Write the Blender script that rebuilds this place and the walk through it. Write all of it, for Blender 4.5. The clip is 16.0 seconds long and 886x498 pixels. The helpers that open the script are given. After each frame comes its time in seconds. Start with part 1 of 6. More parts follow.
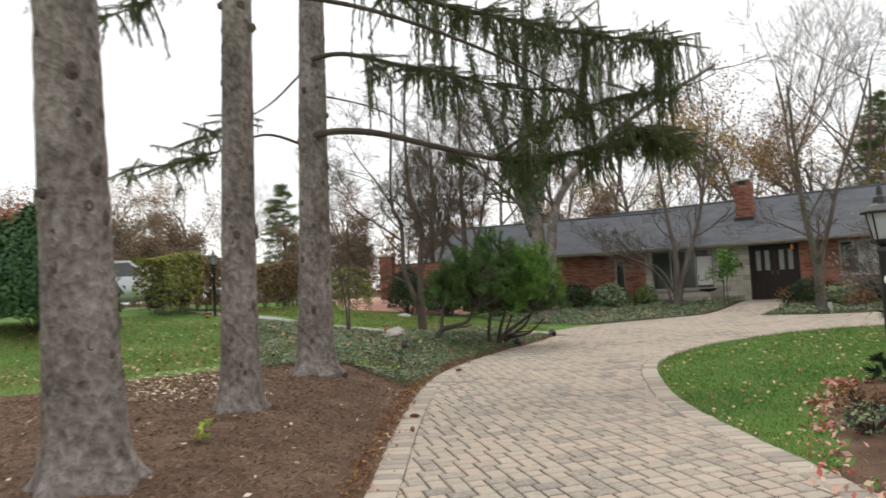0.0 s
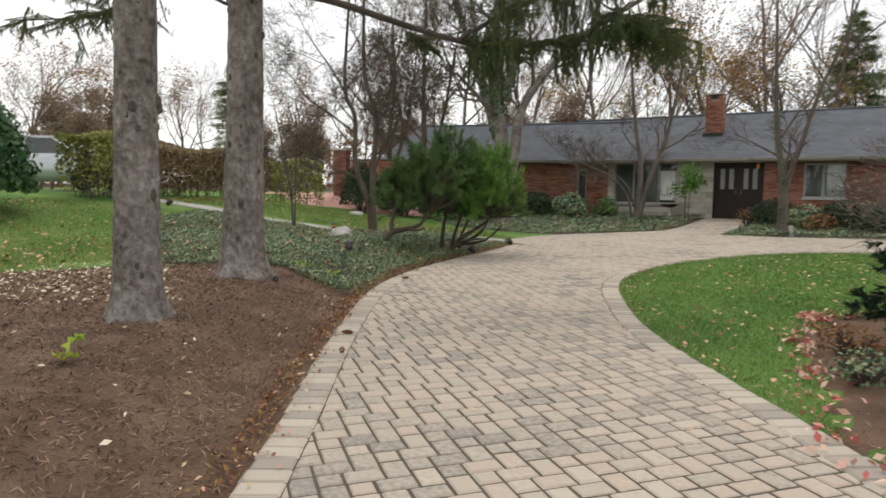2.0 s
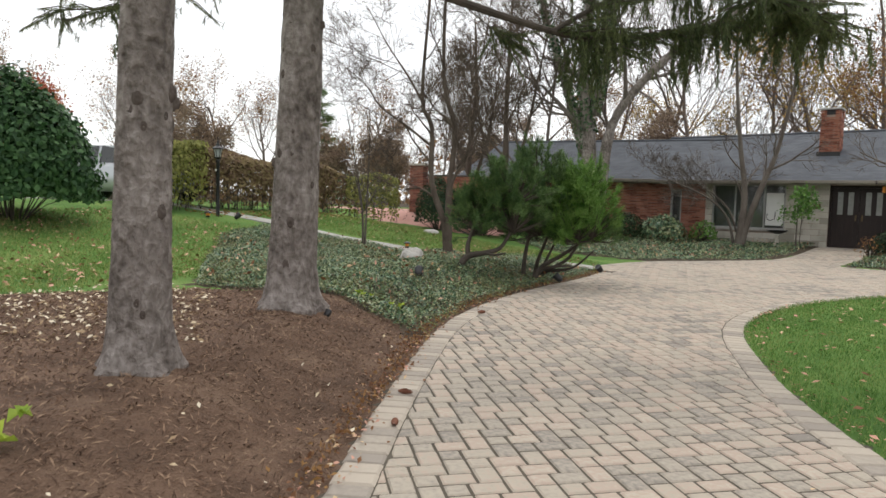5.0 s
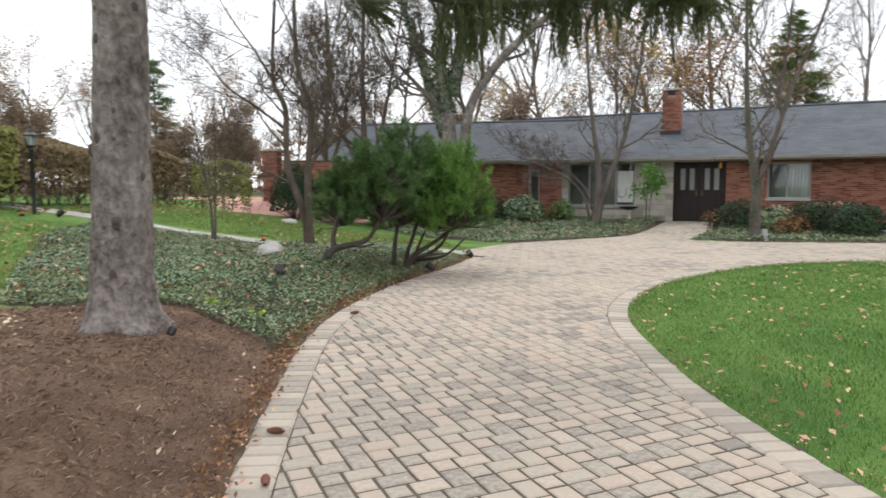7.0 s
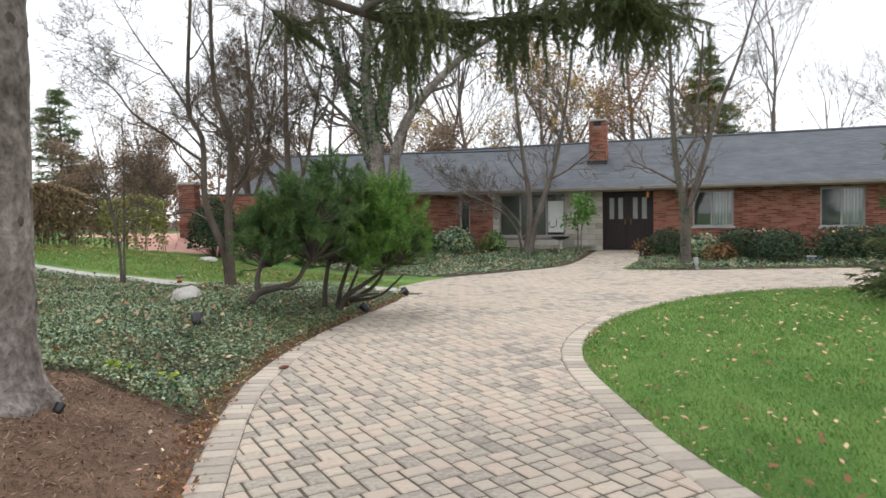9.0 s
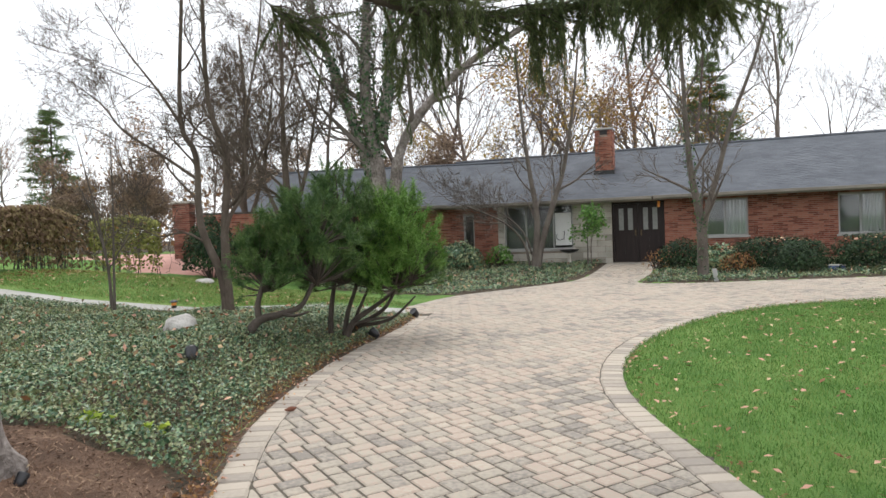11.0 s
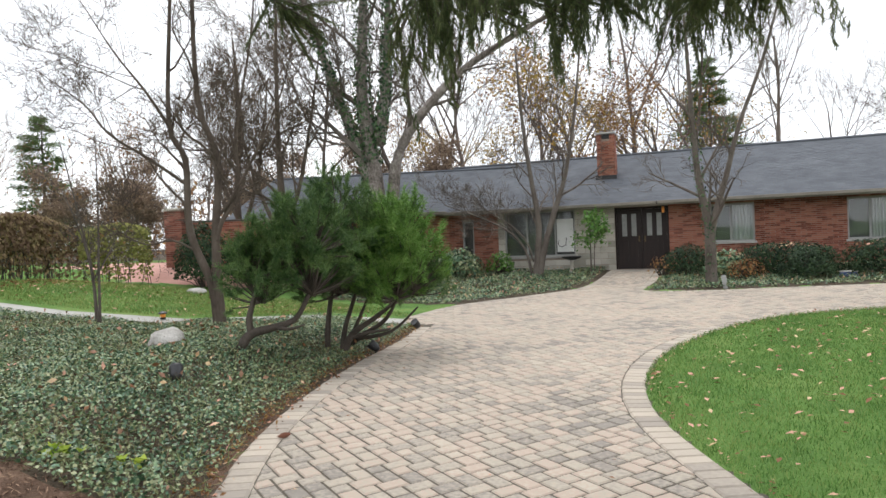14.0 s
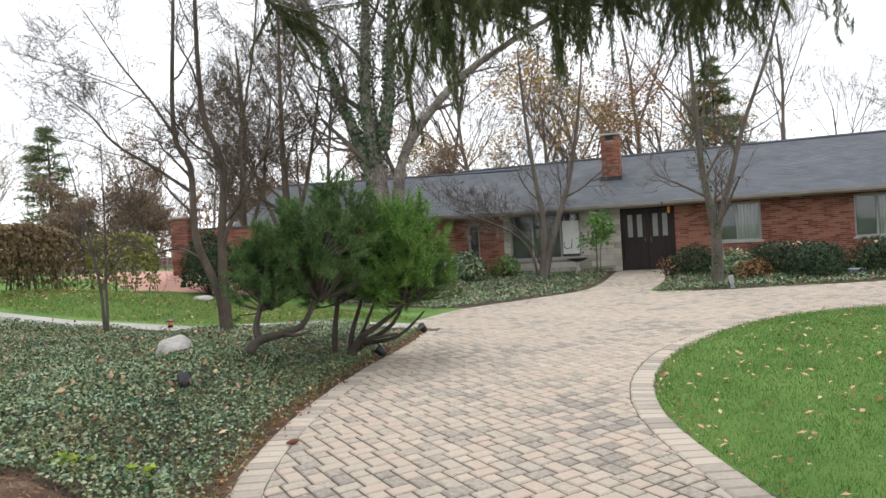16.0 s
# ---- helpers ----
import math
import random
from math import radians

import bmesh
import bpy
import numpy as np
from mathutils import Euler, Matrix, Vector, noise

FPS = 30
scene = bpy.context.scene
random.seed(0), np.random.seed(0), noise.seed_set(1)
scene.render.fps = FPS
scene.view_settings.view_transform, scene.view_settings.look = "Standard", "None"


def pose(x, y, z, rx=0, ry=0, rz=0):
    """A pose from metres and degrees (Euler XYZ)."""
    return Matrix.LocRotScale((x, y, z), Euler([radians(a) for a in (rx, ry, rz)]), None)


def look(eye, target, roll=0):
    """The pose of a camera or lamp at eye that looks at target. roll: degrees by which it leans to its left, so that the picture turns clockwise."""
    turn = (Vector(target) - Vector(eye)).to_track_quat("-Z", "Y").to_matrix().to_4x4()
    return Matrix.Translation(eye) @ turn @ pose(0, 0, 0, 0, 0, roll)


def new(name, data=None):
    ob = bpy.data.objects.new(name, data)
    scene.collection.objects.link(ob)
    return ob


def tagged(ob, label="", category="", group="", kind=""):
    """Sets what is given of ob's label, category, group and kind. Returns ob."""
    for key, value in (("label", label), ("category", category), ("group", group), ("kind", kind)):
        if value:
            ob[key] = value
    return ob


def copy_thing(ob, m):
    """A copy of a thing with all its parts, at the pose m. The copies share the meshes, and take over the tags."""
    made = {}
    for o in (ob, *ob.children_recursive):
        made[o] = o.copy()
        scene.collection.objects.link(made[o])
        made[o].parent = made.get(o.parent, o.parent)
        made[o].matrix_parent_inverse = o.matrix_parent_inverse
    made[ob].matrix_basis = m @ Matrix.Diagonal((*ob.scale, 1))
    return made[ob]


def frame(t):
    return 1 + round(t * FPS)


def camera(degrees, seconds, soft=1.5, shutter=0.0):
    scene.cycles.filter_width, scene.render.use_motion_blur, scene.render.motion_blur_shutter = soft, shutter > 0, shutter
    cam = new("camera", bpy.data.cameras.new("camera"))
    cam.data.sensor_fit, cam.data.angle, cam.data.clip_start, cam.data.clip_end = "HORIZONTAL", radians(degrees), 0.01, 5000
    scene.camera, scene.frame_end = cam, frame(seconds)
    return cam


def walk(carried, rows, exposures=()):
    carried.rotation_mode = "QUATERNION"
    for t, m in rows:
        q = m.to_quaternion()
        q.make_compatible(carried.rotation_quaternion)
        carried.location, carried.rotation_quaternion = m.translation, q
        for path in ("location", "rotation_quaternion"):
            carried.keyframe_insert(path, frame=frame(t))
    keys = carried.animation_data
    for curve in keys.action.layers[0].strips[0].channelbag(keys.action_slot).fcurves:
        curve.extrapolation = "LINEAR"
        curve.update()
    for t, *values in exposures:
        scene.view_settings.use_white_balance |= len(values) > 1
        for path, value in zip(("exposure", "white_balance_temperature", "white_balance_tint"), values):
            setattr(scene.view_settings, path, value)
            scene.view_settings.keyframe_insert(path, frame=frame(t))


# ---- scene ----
cam = camera(66.2, 16.0, soft=1.5, shutter=0.5)
PATH = [
    (0, (3.865, 0.694, 1.43), (2.676, 2.299, 1.54), -3.1),
    (0.5, (3.648, 0.996, 1.489), (2.586, 2.689, 1.559), -3.2),
    (1, (3.549, 1.145, 1.44), (2.614, 2.912, 1.494), -2.1),
    (1.5, (3.417, 1.416, 1.437), (2.428, 3.146, 1.265), -1.9),
    (2, (3.321, 1.652, 1.439), (2.229, 3.317, 1.253), 0.4),
    (2.5, (3.202, 1.872, 1.419), (2.066, 3.493, 1.136), -0.1),
    (3, (3.031, 2.131, 1.453), (2.05, 3.859, 1.223), -0.2),
    (3.5, (2.903, 2.336, 1.44), (1.917, 4.066, 1.249), 0.0),
    (4, (2.756, 2.599, 1.451), (1.602, 4.227, 1.313), 2.3),
    (4.2, (2.692, 2.652, 1.441), (1.393, 4.167, 1.308), 2.3),
    (6.3, (2.043, 3.252, 1.514), (0.904, 4.89, 1.388), -1.5),
    (6.5, (1.989, 3.328, 1.506), (0.919, 5.015, 1.41), -0.6),
    (7, (1.794, 3.472, 1.503), (0.863, 5.233, 1.321), -0.1),
    (7.5, (1.586, 3.563, 1.555), (0.797, 5.395, 1.408), -1.8),
    (8, (1.476, 3.628, 1.563), (0.73, 5.479, 1.431), -0.9),
    (8.5, (1.412, 3.812, 1.556), (0.689, 5.672, 1.431), -1.9),
    (9, (1.332, 4.066, 1.573), (0.595, 5.923, 1.478), -1.0),
    (9.2, (1.269, 4.138, 1.57), (0.488, 5.977, 1.479), -1.3),
    (11.3, (0.758, 4.837, 1.621), (0.032, 6.7, 1.571), -2.2),
    (11.5, (0.753, 4.893, 1.616), (-0.043, 6.728, 1.575), -2.8),
    (12, (0.703, 4.971, 1.597), (-0.213, 6.748, 1.553), -2.1),
    (12.5, (0.586, 5.062, 1.6), (-0.355, 6.827, 1.559), -2.8),
    (13, (0.5, 5.138, 1.6), (-0.285, 6.977, 1.617), -3.3),
    (13.5, (0.467, 5.22, 1.609), (-0.264, 7.081, 1.573), -2.2),
    (14, (0.468, 5.251, 1.617), (-0.249, 7.117, 1.582), -2.4),
    (14.5, (0.464, 5.252, 1.625), (-0.276, 7.11, 1.605), -2.9),
    (15, (0.465, 5.253, 1.616), (-0.291, 7.104, 1.595), -2.4),
    (15.5, (0.463, 5.268, 1.612), (-0.283, 7.123, 1.588), -3.0),
    (16, (0.465, 5.255, 1.618), (-0.267, 7.116, 1.595), -3.3),
]
walk(cam, [(t, look(eye, target, roll)) for t, eye, target, roll in PATH],
     exposures=[(0.0, 0.2, 6900, 10), (4.0, 0.15, 6900, 10), (6.5, 0.52, 6550, 10), (9.0, 0.58, 6550, 10), (16.0, 0.58, 6550, 10)])

# ---- light: bright overcast sky, late autumn ----
world = bpy.data.worlds.new("overcast_sky")
scene.world = world
world.use_nodes = True
wn, wl = world.node_tree.nodes, world.node_tree.links
wn.clear()
w_sky = wn.new("ShaderNodeTexSky")
w_sky.sky_type, w_sky.sun_disc = "NISHITA", False
w_sky.sun_elevation, w_sky.sun_rotation = radians(65), radians(330)
w_gain = wn.new("ShaderNodeVectorMath")
w_gain.operation = "SCALE"
w_gain.inputs["Scale"].default_value = 0.12
w_coord = wn.new("ShaderNodeTexCoord")
w_cloud = wn.new("ShaderNodeTexNoise")
w_cloud.inputs["Scale"].default_value = 2.2
w_cloud.inputs["Detail"].default_value = 5
w_ramp = wn.new("ShaderNodeValToRGB")
w_ramp.color_ramp.elements[0].position, w_ramp.color_ramp.elements[0].color = 0.3, (0.98, 1.02, 1.08, 1)
w_ramp.color_ramp.elements[1].position, w_ramp.color_ramp.elements[1].color = 0.75, (1.16, 1.17, 1.18, 1)
w_mix = wn.new("ShaderNodeMixRGB")
w_mix.inputs[0].default_value = 0.9
w_back = wn.new("ShaderNodeBackground")
w_back.inputs["Strength"].default_value = 1.0
w_out = wn.new("ShaderNodeOutputWorld")
wl.new(w_sky.outputs[0], w_gain.inputs[0])
wl.new(w_coord.outputs["Generated"], w_cloud.inputs["Vector"])
wl.new(w_cloud.outputs["Fac"], w_ramp.inputs[0])
wl.new(w_gain.outputs[0], w_mix.inputs[1])
wl.new(w_ramp.outputs[0], w_mix.inputs[2])
wl.new(w_mix.outputs[0], w_back.inputs["Color"])
wl.new(w_back.outputs[0], w_out.inputs["Surface"])
sun = new("sun", bpy.data.lights.new("sun", "SUN"))
sun.data.energy, sun.data.angle, sun.data.color = 0.9, radians(25), (1.0, 0.97, 0.93)
sun.matrix_world = look((-7, 20, 30), (0, 8, 0))


# ---- materials ----
def material(name, colors, scale=3.0, detail_scale=40.0, rough=0.85, bump=0.3, bump_dist=0.01, stretch=(1, 1, 1),
             jitter=0.0, island=0.0, spec=0.3, metal=0.0, fine=0.35, translucent=0.0, contrast=(0.3, 0.7)):
    """Two scales of noise between the given colours, with relief; jitter varies by object, island by loose piece."""
    m = bpy.data.materials.new(name)
    m.use_nodes = True
    n, l = m.node_tree.nodes, m.node_tree.links
    bsdf = n["Principled BSDF"]
    coord = n.new("ShaderNodeTexCoord")
    mapping = n.new("ShaderNodeMapping")
    mapping.inputs["Scale"].default_value = stretch
    l.new(coord.outputs["Object"], mapping.inputs["Vector"])
    big = n.new("ShaderNodeTexNoise")
    big.inputs["Scale"].default_value, big.inputs["Detail"].default_value = scale, 4
    small = n.new("ShaderNodeTexNoise")
    small.inputs["Scale"].default_value, small.inputs["Detail"].default_value = detail_scale, 5
    for node in (big, small):
        l.new(mapping.outputs[0], node.inputs["Vector"])
    blend = n.new("ShaderNodeMixRGB")
    blend.inputs[0].default_value = fine
    l.new(big.outputs["Fac"], blend.inputs[1])
    l.new(small.outputs["Fac"], blend.inputs[2])
    value = blend.outputs[0]
    if jitter or island:
        info = n.new("ShaderNodeObjectInfo") if jitter else n.new("ShaderNodeNewGeometry")
        source = info.outputs["Random"] if jitter else info.outputs["Random Per Island"]
        shift = n.new("ShaderNodeMath")
        shift.operation = "MULTIPLY_ADD"
        shift.inputs[1].default_value = jitter or island
        shift.inputs[2].default_value = -(jitter or island) / 2
        l.new(source, shift.inputs[0])
        add = n.new("ShaderNodeMath")
        add.operation = "ADD"
        l.new(value, add.inputs[0])
        l.new(shift.outputs[0], add.inputs[1])
        value = add.outputs[0]
    ramp = n.new("ShaderNodeValToRGB")
    e = ramp.color_ramp.elements
    lo, hi = contrast
    e[0].position, e[0].color = lo, (*colors[0], 1)
    e[1].position, e[1].color = hi, (*colors[-1], 1)
    for i, c in enumerate(colors[1:-1], 1):
        e.new(lo + (hi - lo) * i / (len(colors) - 1)).color = (*c, 1)
    l.new(value, ramp.inputs[0])
    l.new(ramp.outputs[0], bsdf.inputs["Base Color"])
    bsdf.inputs["Roughness"].default_value = rough
    bsdf.inputs["Specular IOR Level"].default_value = spec
    bsdf.inputs["Metallic"].default_value = metal
    if bump:
        b = n.new("ShaderNodeBump")
        b.inputs["Strength"].default_value, b.inputs["Distance"].default_value = bump, bump_dist
        l.new(small.outputs["Fac"], b.inputs["Height"])
        l.new(b.outputs[0], bsdf.inputs["Normal"])
    if translucent:
        tr = n.new("ShaderNodeBsdfTranslucent")
        l.new(ramp.outputs[0], tr.inputs["Color"])
        mx = n.new("ShaderNodeMixShader")
        mx.inputs[0].default_value = translucent
        l.new(bsdf.outputs[0], mx.inputs[1])
        l.new(tr.outputs[0], mx.inputs[2])
        l.new(mx.outputs[0], n["Material Output"].inputs["Surface"])
    return m


PAVER_COLORS = [(0.26, 0.234, 0.205), (0.365, 0.324, 0.272), (0.425, 0.376, 0.308), (0.445, 0.352, 0.29), (0.47, 0.415, 0.34)]
M_PAVER = material("tumbled_paver", PAVER_COLORS, 0.5, 28, 0.88, 0.7, 0.006, jitter=0.34, fine=0.5)
M_PAVER_FAR = material("tumbled_paver_joined", PAVER_COLORS, 0.5, 28, 0.88, 0.7, 0.006, island=0.34, fine=0.5)
M_SAND = material("joint_sand", [(0.07, 0.06, 0.046), (0.125, 0.108, 0.083)], 4, 90, 0.95)
M_MULCH = material("bark_mulch", [(0.075, 0.045, 0.03), (0.15, 0.092, 0.062), (0.22, 0.145, 0.10)], 2.5, 55, 0.95, 1.0, 0.03)
M_CHIP = material("mulch_chip", [(0.07, 0.04, 0.026), (0.17, 0.10, 0.065), (0.30, 0.20, 0.135)], 3, 60, 0.9, 0, island=0.7)
M_SOIL = material("ivy_soil", [(0.05, 0.04, 0.028), (0.12, 0.09, 0.06)], 3, 40, 0.95, 1.0, 0.03)
M_TURF = material("turf", [(0.05, 0.12, 0.025), (0.11, 0.215, 0.045), (0.2, 0.28, 0.08)], 0.9, 45, 0.95, 1.0, 0.03)
M_BLADE = material("grass_blade", [(0.068, 0.168, 0.032), (0.14, 0.28, 0.06), (0.265, 0.345, 0.11)], 0.7, 3.0, 0.6, 0, island=0.55, translucent=0.25, contrast=(0.36, 0.66))
M_BLADE_DRY = material("fading_grass_blade", [(0.10, 0.18, 0.035), (0.19, 0.275, 0.07), (0.33, 0.35, 0.13)], 0.7, 3.0, 0.6, 0, island=0.55, translucent=0.25, contrast=(0.36, 0.66))
M_IVY = material("ivy_leaf", [(0.045, 0.105, 0.052), (0.115, 0.215, 0.11), (0.215, 0.31, 0.16), (0.27, 0.29, 0.145)], 1.0, 30, 0.4, 0, island=0.8, spec=0.5)
M_LEAF = material("fallen_leaf", [(0.20, 0.09, 0.04), (0.46, 0.30, 0.16), (0.62, 0.47, 0.28), (0.55, 0.30, 0.22)], 3, 40, 0.7, 0, island=1.0)
M_PALELEAF = material("pale_fallen_leaf", [(0.34, 0.24, 0.14), (0.58, 0.48, 0.32), (0.7, 0.62, 0.48)], 3, 40, 0.7, 0, island=1.0)
M_PINKLEAF = material("fallen_pink_leaf", [(0.45, 0.12, 0.10), (0.66, 0.34, 0.28), (0.72, 0.50, 0.38)], 3, 40, 0.7, 0, island=1.0)
M_CONCRETE = material("concrete", [(0.30, 0.29, 0.27), (0.46, 0.45, 0.42)], 1.2, 50, 0.9, 0.3, 0.005)
M_PINKPAVE = material("pink_brick_paving", [(0.42, 0.22, 0.18), (0.58, 0.34, 0.29)], 1.2, 30, 0.9, 0.3, 0.005)
M_BARK = material("spruce_bark", [(0.085, 0.07, 0.062), (0.215, 0.185, 0.168), (0.38, 0.34, 0.318)], 3.0, 18, 0.95, 1.0, 0.08, stretch=(1, 1, 0.7), fine=0.5, contrast=(0.33, 0.67))
M_SCAR = material("branch_scar", [(0.05, 0.038, 0.032), (0.15, 0.122, 0.108)], 12, 50, 0.95, 0.8, 0.01)
M_LIMB = material("dark_limb", [(0.05, 0.042, 0.035), (0.11, 0.09, 0.075)], 6, 40, 0.95, 0.8, 0.01)
M_TWIG = material("grey_twig", [(0.075, 0.064, 0.055), (0.165, 0.14, 0.125)], 2, 30, 0.95, 0.3, 0.005, jitter=0.3)
M_TWIG_FAR = material("far_twig", [(0.10, 0.08, 0.068), (0.19, 0.155, 0.135)], 0.5, 10, 0.95, 0, jitter=0.4)
M_TREEBARK = material("dark_tree_bark", [(0.055, 0.046, 0.039), (0.125, 0.105, 0.09), (0.17, 0.15, 0.13)], 4, 30, 0.95, 0.8, 0.01, stretch=(1, 1, 0.4))
M_BROWNBARK = material("brown_tree_bark", [(0.05, 0.038, 0.03), (0.105, 0.082, 0.066), (0.15, 0.122, 0.10)], 4, 30, 0.95, 0.8, 0.01, stretch=(1, 1, 0.4))
M_BROWNLEAF = material("withered_brown_leaf", [(0.16, 0.115, 0.09), (0.27, 0.2, 0.15), (0.36, 0.265, 0.185)], 0.25, 4, 0.85, 0, island=0.5, translucent=0.4)
# grey used behind the panes in place of the glass's reflection
M_REFLECT_GREY = material("reflection_grey", [(0.12, 0.125, 0.12), (0.18, 0.185, 0.178)], 2, 20, 0.9, 0.1, 0.002, stretch=(8, 1, 0.3))
M_DOORLIGHT = material("seeded_door_glass", [(0.22, 0.225, 0.215), (0.33, 0.335, 0.32)], 8, 60, 0.25, 0.2, 0.003, spec=0.6)
M_ARBOR = material("arborvitae_leaf", [(0.02, 0.06, 0.02), (0.042, 0.105, 0.036), (0.075, 0.155, 0.055)], 1.5, 14, 0.6, 0, island=0.5, translucent=0.1)
M_REDLEAF = material("red_maple_leaf", [(0.26, 0.05, 0.035), (0.40, 0.10, 0.06), (0.46, 0.20, 0.10)], 0.3, 4, 0.8, 0, island=0.5, translucent=0.3)
M_NEEDLE = material("pine_needle", [(0.042, 0.092, 0.03), (0.085, 0.16, 0.046), (0.16, 0.245, 0.078)], 5.0, 14, 0.6, 0, island=0.3, translucent=0.15, fine=0.2, contrast=(0.36, 0.66))
M_NEEDLE_LIGHT = material("fresh_pine_needle", [(0.075, 0.165, 0.03), (0.14, 0.275, 0.052), (0.22, 0.36, 0.09)], 5.0, 14, 0.6, 0, island=0.3, translucent=0.15, fine=0.2, contrast=(0.36, 0.66))
M_SPRUCE = material("spruce_needle", [(0.045, 0.07, 0.028), (0.09, 0.12, 0.045), (0.155, 0.175, 0.07)], 1.2, 14, 0.65, 0, island=0.4, translucent=0.15)
M_YEW = material("yew_leaf", [(0.01, 0.024, 0.012), (0.022, 0.048, 0.02), (0.05, 0.085, 0.034)], 1.5, 14, 0.75, 0, island=0.5)
M_BRICK = material("red_brick", [(0.17, 0.062, 0.042), (0.29, 0.108, 0.072), (0.37, 0.165, 0.115)], 2, 40, 0.9, 0.4, 0.004, island=0.55)
M_MORTAR = material("mortar", [(0.26, 0.20, 0.165), (0.38, 0.31, 0.26)], 3, 60, 0.95, 0.4, 0.003)
M_STONE = material("limestone_block", [(0.34, 0.32, 0.27), (0.48, 0.45, 0.39), (0.55, 0.52, 0.46)], 3, 40, 0.9, 0.5, 0.006, island=0.6)
M_SHINGLE = material("grey_shingle", [(0.075, 0.082, 0.095), (0.10, 0.108, 0.124), (0.128, 0.135, 0.152)], 1.5, 40, 0.9, 0.5, 0.004, island=0.14)
M_GUTTER = material("weathered_gutter", [(0.17, 0.15, 0.125), (0.30, 0.27, 0.23)], 1.2, 30, 0.6, 0.1, 0.003)
M_SOFFIT = material("brown_soffit", [(0.10, 0.08, 0.065), (0.16, 0.13, 0.105)], 2, 30, 0.8, 0.1, 0.003)
M_DOOR = material("dark_door_wood", [(0.012, 0.008, 0.008), (0.03, 0.018, 0.016)], 3, 30, 0.45, 0.2, 0.002, stretch=(4, 4, 0.5))
M_FRAME = material("aluminium_frame", [(0.32, 0.32, 0.31), (0.44, 0.44, 0.43)], 3, 40, 0.5, 0.05, 0.002)
M_WHITE = material("white_painted_board", [(0.68, 0.68, 0.66), (0.80, 0.80, 0.78)], 2, 30, 0.7, 0.1, 0.002)
M_CURTAIN = material("pale_curtain", [(0.42, 0.43, 0.42), (0.62, 0.63, 0.61)], 2, 20, 0.9, 0.1, 0.002, stretch=(8, 1, 0.3))
M_ROOM = material("dark_room", [(0.26, 0.26, 0.255), (0.36, 0.355, 0.345)], 1, 10, 0.9, 0)
M_BLACK = material("black_painted_metal", [(0.010, 0.010, 0.012), (0.022, 0.022, 0.025)], 6, 60, 0.4, 0.15, 0.002, spec=0.5)
M_ROCK = material("pale_boulder", [(0.26, 0.24, 0.22), (0.45, 0.43, 0.40), (0.56, 0.54, 0.51)], 5, 30, 0.9, 0.8, 0.02)
M_CARPAINT = material("silver_car_paint", [(0.42, 0.44, 0.46), (0.50, 0.52, 0.54)], 1, 30, 0.25, 0, spec=0.6, metal=0.5)
M_RUBBER = material("tyre_rubber", [(0.012, 0.012, 0.012), (0.03, 0.03, 0.03)], 5, 40, 0.85, 0.2, 0.003)
M_AMBER = material("amber_plastic", [(0.75, 0.25, 0.04), (0.85, 0.35, 0.08)], 5, 40, 0.4, 0)
M_BRASS = material("aged_brass", [(0.10, 0.07, 0.04), (0.18, 0.125, 0.065)], 5, 40, 0.4, 0, metal=0.8)
M_FARLEAF = material("russet_far_leaf", [(0.16, 0.075, 0.04), (0.27, 0.14, 0.06), (0.36, 0.21, 0.08)], 0.25, 4, 0.8, 0, island=0.5, translucent=0.3)
M_GOLDLEAF = material("golden_far_leaf", [(0.26, 0.19, 0.05), (0.42, 0.30, 0.07), (0.48, 0.27, 0.08)], 0.25, 4, 0.8, 0, island=0.5, translucent=0.3)
M_GREENLEAF = material("green_far_leaf", [(0.06, 0.115, 0.04), (0.11, 0.175, 0.06), (0.18, 0.235, 0.09)], 0.3, 4, 0.8, 0, island=0.5, translucent=0.25)
M_SHRUBLEAF = material("bright_shrub_leaf", [(0.06, 0.15, 0.03), (0.13, 0.27, 0.06), (0.2, 0.34, 0.09)], 1, 9, 0.5, 0, island=0.5, translucent=0.25)


def glass_material(name, tint, rough=0.02):
    m = bpy.data.materials.new(name)
    m.use_nodes = True
    b = m.node_tree.nodes["Principled BSDF"]
    b.inputs["Base Color"].default_value = (*tint, 1)
    b.inputs["Roughness"].default_value = rough
    b.inputs["Transmission Weight"].default_value = 1.0
    b.inputs["IOR"].default_value = 1.5
    return m


M_GLASS = glass_material("window_glass", (0.85, 0.88, 0.88))
M_LANTERN = material("milky_glass", [(0.50, 0.54, 0.54), (0.62, 0.66, 0.66)], 3, 30, 0.3, 0, translucent=0.4)


# ---- mesh tools ----
def link_mesh(name, me, mat, parent=None, label=""):
    if mat is not None:
        me.materials.append(mat)
    ob = new(name, me)
    if parent is not None:
        ob.parent = parent
    if label:
        ob["label"] = label
    return ob


def poly_mesh(name, corners, count):
    """A mesh of loose polygons with count corners each; corners: array (n * count, 3)."""
    me = bpy.data.meshes.new(name)
    v = np.asarray(corners, dtype=np.float32).reshape(-1, 3)
    n = len(v) // count
    me.vertices.add(len(v))
    me.vertices.foreach_set("co", v.ravel())
    me.loops.add(len(v))
    me.loops.foreach_set("vertex_index", np.arange(len(v), dtype=np.int32))
    me.polygons.add(n)
    me.polygons.foreach_set("loop_start", np.arange(0, n * count, count, dtype=np.int32))
    me.update(calc_edges=True)
    return me


